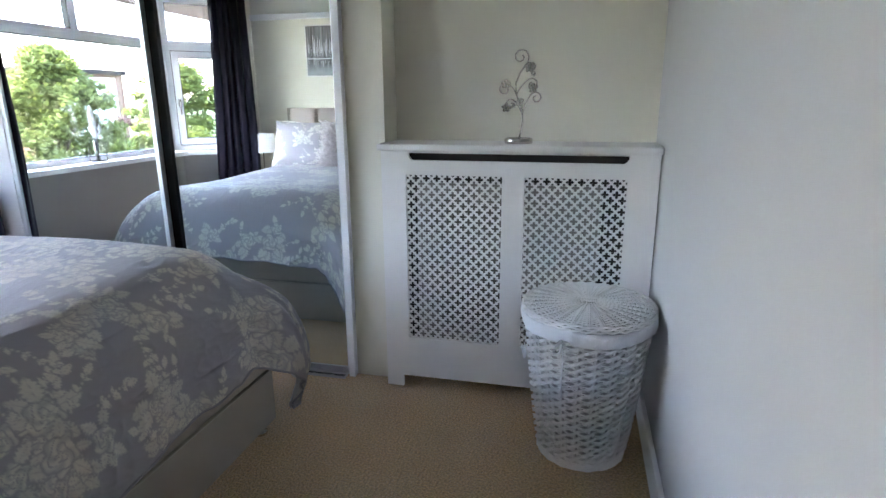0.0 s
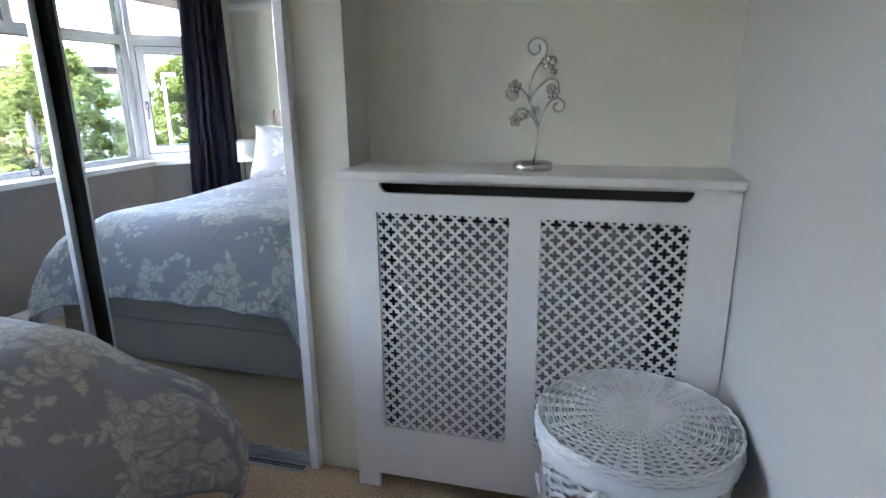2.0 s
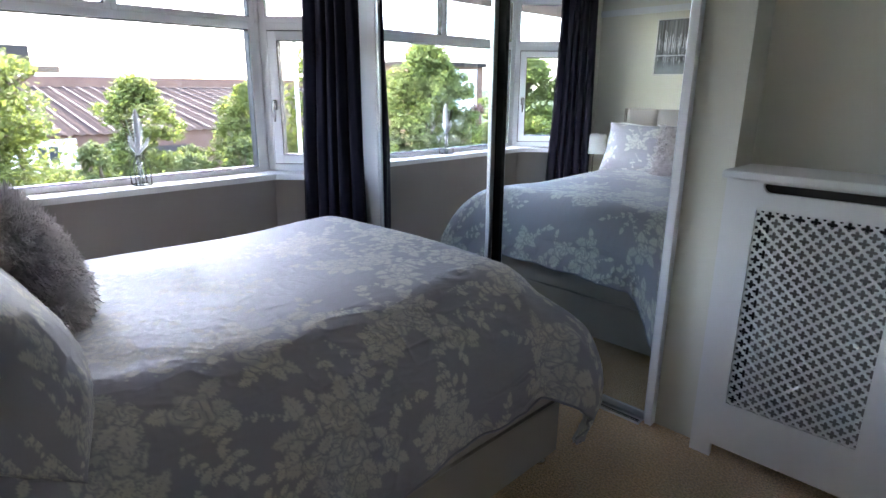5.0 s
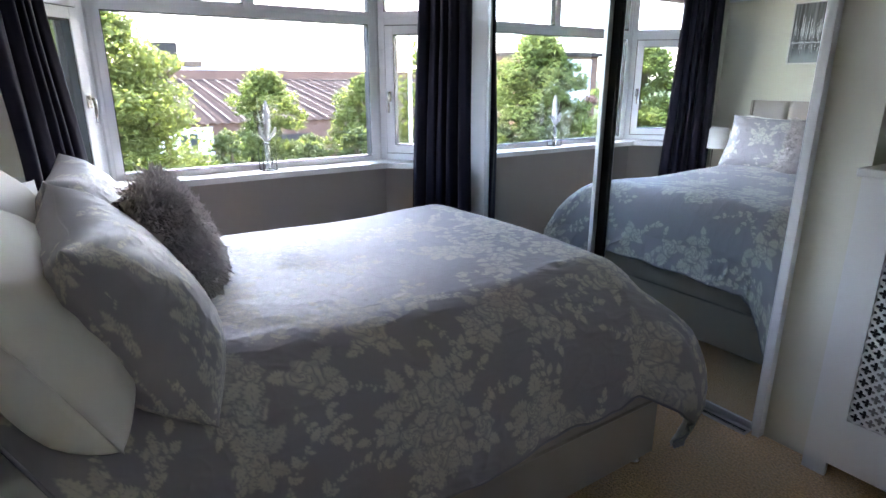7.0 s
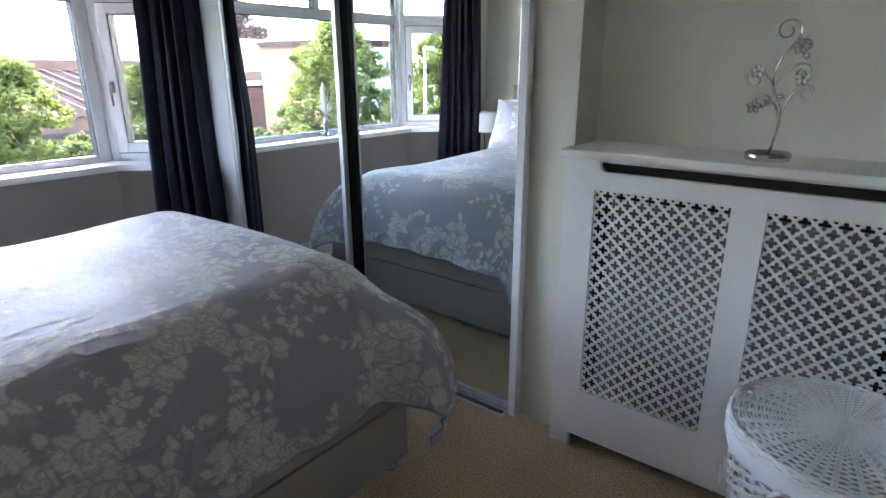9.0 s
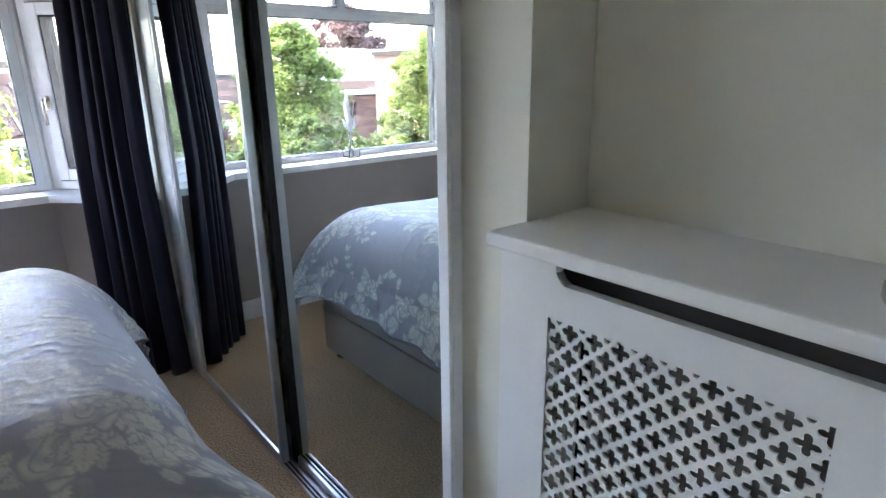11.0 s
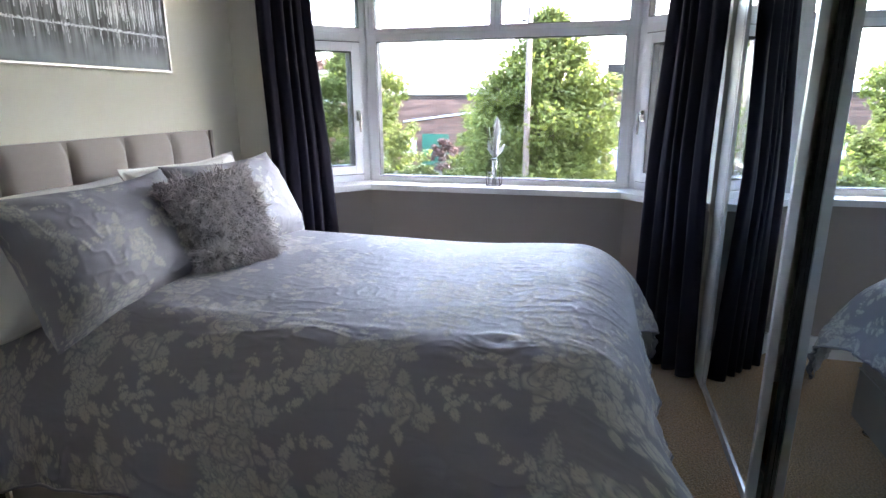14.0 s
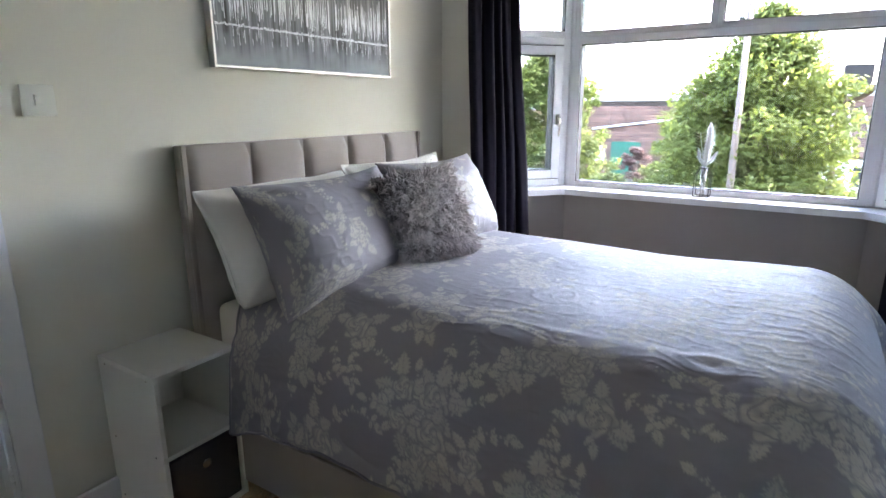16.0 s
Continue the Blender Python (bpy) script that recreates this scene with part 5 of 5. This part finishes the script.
# ---- bedside cube units ----
def bedside(x0, y0, label):
    x1, y1, h = x0 + 0.284, y0 + 0.308, 0.555
    b = thing("bedside_unit", ((x0 + x1) / 2, (y0 + y1) / 2, 0), label, "bedside table", "bedside units")
    t = 0.015
    part("side", boxes(((x0, y0, 0), (x0 + t, y1, h - t)), bevel=0.0008, segs=1), MELA, b)
    part("side", boxes(((x1 - t, y0, 0), (x1, y1, h - t)), bevel=0.0008, segs=1), MELA, b)
    part("top", boxes(((x0, y0, h - t), (x1, y1, h)), bevel=0.0008, segs=1), MELA, b)
    part("shelf", boxes(((x0 + t, y0 + 0.004, 0.272), (x1 - t, y1, 0.287))), MELA, b)
    part("bottom", boxes(((x0 + t, y0 + 0.004, 0.0), (x1 - t, y1, 0.015))), MELA, b)
    part("back", boxes(((x0 + t, y0, 0.015), (x1 - t, y0 + 0.004, h - t))), MELA, b)
    for z in (0.535, 0.28, 0.06):
        for y in (y0 + 0.04, y1 - 0.04):
            bm = bmesh.new()
            bmesh.ops.create_cone(bm, segments=10, radius1=0.0035, radius2=0.0035, depth=0.001, cap_ends=True, matrix=Matrix.Translation((x1 + 0.0004, y, z)) @ Matrix.Rotation(math.pi / 2, 4, "Y"))
            part("screw", bm, CHROME, b)
    d = part("fabric_drawer", boxes(((x0 + t + 0.006, y0 + 0.012, 0.017), (x1 - t - 0.006, y1 - 0.006, 0.258)), bevel=0.006, segs=3), BOXFAB, b, "charcoal fabric storage box")
    bm = bmesh.new()
    lathe(bm, [(0.009, 0.0), (0.016, 0.0), (0.016, 0.004), (0.009, 0.004)], ((x0 + x1) / 2, y1 - 0.007, 0.195), 24, "Y")
    part("eyelet", bm, CHROME, d, "metal eyelet")
    return b


bedside(0.655, 1.863, "white melamine cube unit with an open shelf and a fabric drawer")
bedside(-1.085, 1.885, "white melamine cube unit under the lamp by the curtain")

lamp = thing("table_lamp", (-0.90, 2.06, 0.555), "small table lamp with a white drum shade and thin metal stem", "lamp")
bm = bmesh.new()
lathe(bm, [(0.0, 0.0), (0.05, 0.0), (0.052, 0.006), (0.012, 0.014), (0.005, 0.022), (0.005, 0.30), (0.0, 0.30)], (-0.965, 2.06, 0.555), 28)
part("stand", bm, CHROME, lamp)
bm = bmesh.new()
lathe(bm, [(0.115, 0.0), (0.1125, 0.0), (0.099, 0.16), (0.102, 0.16), (0.115, 0.0)], (-0.965, 2.06, 0.818), 44)
bmesh.ops.remove_doubles(bm, verts=bm.verts, dist=1e-6)
part("shade", bm, SHADE, lamp, "white fabric drum shade")

# ---- picture ----
PX0, PX1, PZ0, PZ1, PY = -0.580, 0.424, 1.458, 1.885, SOUTH + 0.036
pic = thing("picture", (-0.08, SOUTH, 1.67), "framed silver-grey painting of a birch wood by water", "picture")
bm = bmesh.new()
for a, b in (((PX0, PZ0), (PX1, PZ0 + 0.009)), ((PX0, PZ1 - 0.009), (PX1, PZ1)), ((PX0, PZ0 + 0.009), (PX0 + 0.009, PZ1 - 0.009)), ((PX1 - 0.009, PZ0 + 0.009), (PX1, PZ1 - 0.009))):
    box(bm, (a[0], SOUTH + 0.002, a[1]), (b[0], PY, b[1]), 0.001, 1)
part("frame", bm, mat("silver_leaf_frame", (0.72, 0.70, 0.66), 0.35, metal=0.5), pic, "thin pale silver frame")
PAINT = mat("painted_canvas_grey", (0.3, 0.33, 0.34), 0.6, var=0.2, scale=14)
nt = PAINT.node_tree
N, L = nt.nodes, nt.links
tc = N.new("ShaderNodeTexCoord")
mp = N.new("ShaderNodeMapping")
mp.inputs["Scale"].default_value = (55, 1, 2.2)
L.new(tc.outputs["Object"], mp.inputs[0])
nz = N.new("ShaderNodeTexNoise")
nz.inputs["Scale"].default_value = 1.0
nz.inputs["Detail"].default_value = 4
L.new(mp.outputs[0], nz.inputs["Vector"])
cr = N.new("ShaderNodeValToRGB")
cr.color_ramp.elements[0].position, cr.color_ramp.elements[0].color = 0.32, (0.035, 0.032, 0.031, 1)
cr.color_ramp.elements[1].position, cr.color_ramp.elements[1].color = 0.72, (0.27, 0.28, 0.29, 1)
L.new(nz.outputs["Fac"], cr.inputs[0])
sp = N.new("ShaderNodeSeparateXYZ")
L.new(tc.outputs["Object"], sp.inputs[0])
nz2 = N.new("ShaderNodeTexNoise")
nz2.inputs["Scale"].default_value = 9
L.new(tc.outputs["Object"], nz2.inputs["Vector"])
ad = N.new("ShaderNodeMath")
ad.operation = "MULTIPLY_ADD"
ad.inputs[1].default_value = 0.16
L.new(nz2.outputs["Fac"], ad.inputs[0])
L.new(sp.outputs["Z"], ad.inputs[2])
mr = N.new("ShaderNodeMapRange")
mr.inputs[1].default_value, mr.inputs[2].default_value = PZ0 + 0.10, PZ0 + 0.20
L.new(ad.outputs[0], mr.inputs[0])
mix = N.new("ShaderNodeMix")
mix.data_type = "RGBA"
L.new(mr.outputs[0], mix.inputs[0])
mix.inputs[6].default_value = (0.29, 0.325, 0.33, 1)
L.new(cr.outputs[0], mix.inputs[7])
L.new(mix.outputs[2], N["Principled BSDF"].inputs["Base Color"])
part("canvas", boxes(((PX0 + 0.011, SOUTH + 0.004, PZ0 + 0.011), (PX1 - 0.011, PY - 0.006, PZ1 - 0.011))), PAINT, pic)
# raised strokes: the water line, pale trunks and their drips
SILV = mat("silver_paint_strokes", (0.66, 0.67, 0.69), 0.45, metal=0.3, var=0.3, scale=60)
r = random.Random(9)
verts, faces = [], []
def dab(x, z, w, hh):
    b = len(verts)
    y = PY - 0.006 + 0.0012
    k = 5
    for i in range(k + 1):
        ww = w * (0.5 + 0.5 * r.random())
        xx = x + r.gauss(0, w * 0.3)
        verts.append((xx - ww, y, z + hh * i / k))
        verts.append((xx + ww, y, z + hh * i / k))
    for i in range(k):
        faces.append((b + 2 * i, b + 2 * i + 1, b + 2 * i + 3, b + 2 * i + 2))
for k in range(170):
    x = PX0 + 0.02 + (PX1 - PX0 - 0.04) * r.random()
    dab(x, PZ0 + 0.16 + r.random() * 0.06, r.uniform(0.0010, 0.0026), r.uniform(0.04, 0.15))
    if r.random() < 0.5:
        dab(x, PZ0 + 0.145 - r.uniform(0.02, 0.07), r.uniform(0.0006, 0.0018), r.uniform(0.02, 0.06))
x = PX0 + 0.014
while x < PX1 - 0.02:
    hw = r.uniform(0.004, 0.010)
    verts_z = PZ0 + 0.145 + r.gauss(0, 0.0015)
    dab(x, verts_z, hw * 0.6, r.uniform(0.005, 0.011))
    x += hw
st = part("paint_relief", (verts, [], faces), SILV, pic, "raised silvery brush strokes")
st["kind"] = "stuff"

# ---- light switch ----
sw = thing("light_switch", (0.985, SOUTH, 1.34), "square white plastic light switch on the cream wall", "light switch")
part("plate", boxes(((0.942, SOUTH, 1.297), (1.028, SOUTH + 0.009, 1.383)), bevel=0.004, segs=3), MELA, sw)
part("rocker", boxes(((0.974, SOUTH + 0.009, 1.327), (0.997, SOUTH + 0.014, 1.354)), bevel=0.002), MELA, sw)

# ---- curtains ----
def curtain(a, b, bot_a, bot_b, label, seed, reach=0.062):
    """A pleated curtain from the rail line a-b down to a wider hem."""
    c = thing("curtain", ((a[0] + b[0]) / 2, (a[1] + b[1]) / 2, 0), label, "curtain", "curtains of the bay")
    n, m = 220, 50
    s = np.linspace(0, 1, n)
    h = np.linspace(0, 1, m)
    Sg, H = np.meshgrid(s, h, indexing="ij")
    k = np.array(a)[None, None] * (1 - Sg[..., None]) + np.array(b)[None, None] * Sg[..., None]
    kb = np.array(bot_a)[None, None] * (1 - Sg[..., None]) + np.array(bot_b)[None, None] * Sg[..., None]
    e = (1 - H[..., None]) ** 1.6
    P = k * (1 - e) + kb * e
    zz = 0.018 + H * 2.16
    d = np.array(b) - np.array(a)
    d = d / np.linalg.norm(d)
    nr = np.array([-d[1], d[0]])
    ph = Sg * math.tau * 5.5 + 0.8 * np.sin(Sg * 9 + seed) + 0.5 * np.sin(H * 3 + Sg * 4)
    amp = 0.020 + 0.010 * (1 - H) + 0.012 * vnoise(Sg * 5 + seed, H * 2, 3)
    off = amp * np.sin(ph) + 0.006 * np.sin(2.3 * ph + H * 4)
    push = 1.0 * (zz < 0.90) + np.exp(-((zz - 0.90) / 0.6) ** 2) * (zz >= 0.90)
    off = off * (1 - 0.3 * push) - 0.018 - reach * push
    sl = 0.012 * np.cos(ph)
    X = P[..., 0] + nr[0] * off + d[0] * sl
    Y = P[..., 1] + nr[1] * off + d[1] * sl
    Z = 0.018 + H * 2.16
    ob = grid_mesh("fabric", X, Y, Z + 0.004 * np.sin(ph) * (1 - H), VELVET, c)
    so = ob.modifiers.new("thick", "SOLIDIFY")
    so.thickness = 0.004
    return c


curtain((-1.00, 2.09), (-1.25, 2.26), (-0.98, 2.07), (-1.28, 2.36), "heavy navy velvet curtain gathered beside the bed head", 1)
curtain((-1.27, 4.09), (-1.02, 4.285), (-1.33, 4.06), (-1.03, 4.335), "heavy navy velvet curtain gathered beside the wardrobe", 2, 0.045)
bm = bmesh.new()
tube(bm, [(-0.98, 2.06, 2.20), (-1.36, 2.46, 2.20), (-1.40, 2.52, 2.20), (-1.40, 3.92, 2.20), (-1.36, 3.98, 2.20), (-0.99, 4.32, 2.20)], 0.012, 10)
track = thing("curtain_track", (-1.2, 3.2, 2.2), "white curtain track bent round the bay", "curtain rail")
part("rail", bm, PVC, track)
for x, y in ((-1.1, 2.19), (-1.40, 2.6), (-1.40, 3.2), (-1.40, 3.8), (-1.12, 4.20)):
    part("rail_bracket", boxes(((x - 0.01, y - 0.01, 2.21), (x + 0.01, y + 0.01, CEILZ))), PVC, track)

# ---- vase with feathers on the sill ----
vs = thing("vase", (-1.50, 3.228, 0.855), "glass tube vase in a black wire frame holding white feathers", "vase")
VX, VY, VZ = -1.505, 3.228, 0.855
bm = bmesh.new()
h1, h2, r1, r2 = 0.115, 0.152, 0.037, 0.016
cor = [(VX + sx * r1, VY + sy * r1) for sx, sy in ((-1, -1), (1, -1), (1, 1), (-1, 1))]
tp = [(VX + sx * r2, VY + sy * r2) for sx, sy in ((-1, -1), (1, -1), (1, 1), (-1, 1))]
for k in range(4):
    tube(bm, [(*cor[k], VZ + 0.002), (*cor[k], VZ + h1), (*tp[k], VZ + h2)], 0.0026, 5)
tube(bm, [(*c, VZ + 0.002) for c in cor], 0.0026, 5, closed=True)
part("wire_frame", bm, BLACK, vs, "black wire frame")
bm = bmesh.new()
lathe(bm, [(0.0, 0.0), (0.0145, 0.0), (0.0145, 0.15), (0.013, 0.15), (0.013, 0.004), (0.0, 0.004)], (VX, VY, VZ + 0.002), 24)
tg = part("glass_tube", bm, GLASS, vs, "clear glass tube")
tg.visible_shadow = False
bm = bmesh.new()
lathe(bm, [(0.016, 0.0), (0.018, 0.0), (0.018, 0.006), (0.016, 0.006)], (VX, VY, VZ + 0.147), 20)
part("collar", bm, BLACK, vs)


def feather(pts, width, n, droop, seed, closed_tip=True):
    r = random.Random(seed)
    verts, faces = [], []
    P = [Vector(p) for p in pts]
    for k in range(n):
        f = k / n
        q = f * (len(P) - 1)
        i = min(int(q), len(P) - 2)
        p = P[i].lerp(P[i + 1], q - i)
        d = (P[i + 1] - P[i]).normalized()
        ww = width * (math.sin(math.pi * min(0.15 + 0.85 * f, 0.97)) ** 0.6)
        a = r.uniform(0, math.tau)
        side = Vector((math.cos(a), math.sin(a), 0))
        tip = p + side * ww * r.uniform(0.6, 1.1) + d * ww * r.uniform(0.7, 1.5) - Vector((0, 0, droop * ww))
        mid = p.lerp(tip, 0.5) + d * ww * 0.15
        th = Vector((-side.y, side.x, 0)) * 0.0014
        b = len(verts)
        for c in (p - th, p + th, mid + th, mid - th, tip):
            verts.append(tuple(c))
        faces += [(b, b + 1, b + 2, b + 3), (b + 3, b + 2, b + 4)]
    return verts, [], faces


PLUME = mat("white_plume", (0.8, 0.8, 0.78), 0.8, var=0.04)
BROWN = mat("brown_leaf", (0.035, 0.018, 0.014), 0.8, spec=0.1)
fth = thing("feathers", (VX, VY, VZ + 0.15), "fluffy white plume standing in the glass vase", "dried flowers")
part("plume", feather([(VX, VY, VZ + 0.155), (VX + 0.005, VY + 0.005, VZ + 0.22), (VX, VY + 0.012, VZ + 0.30), (VX, VY + 0.012, VZ + 0.375)], 0.034, 1700, 0.3, 1), PLUME, fth)
part("plume", feather([(VX, VY, VZ + 0.155), (VX + 0.01, VY + 0.03, VZ + 0.19), (VX + 0.01, VY + 0.055, VZ + 0.235)], 0.018, 500, 0.2, 2), PLUME, fth)
part("plume", feather([(VX, VY, VZ + 0.155), (VX + 0.01, VY - 0.025, VZ + 0.20), (VX + 0.01, VY - 0.035, VZ + 0.25)], 0.018, 500, 0.2, 3), PLUME, fth)
bm = bmesh.new()
tube(bm, [(VX, VY, VZ + 0.01), (VX, VY, VZ + 0.17), (VX + 0.005, VY + 0.01, VZ + 0.34)], 0.0012, 5)
tube(bm, [(VX, VY, VZ + 0.01), (VX, VY - 0.01, VZ + 0.19), (VX, VY - 0.035, VZ + 0.33)], 0.0012, 5)
part("stalk", bm, PLUME, fth)
bm = bmesh.new()
for k in range(9):
    z = VZ + 0.20 + k * 0.0155
    y = VY - 0.014 - k * 0.0025
    for s in (-1, 1):
        bmesh.ops.create_uvsphere(bm, u_segments=8, v_segments=5, radius=0.014, matrix=Matrix.Translation((VX, y + s * 0.016, z)) @ Matrix.Rotation(s * 0.5, 4, "X") @ Matrix.Diagonal((0.7, 1.2, 0.28, 1)))
part("leaves", bm, BROWN, fth, "dried brown leaves")
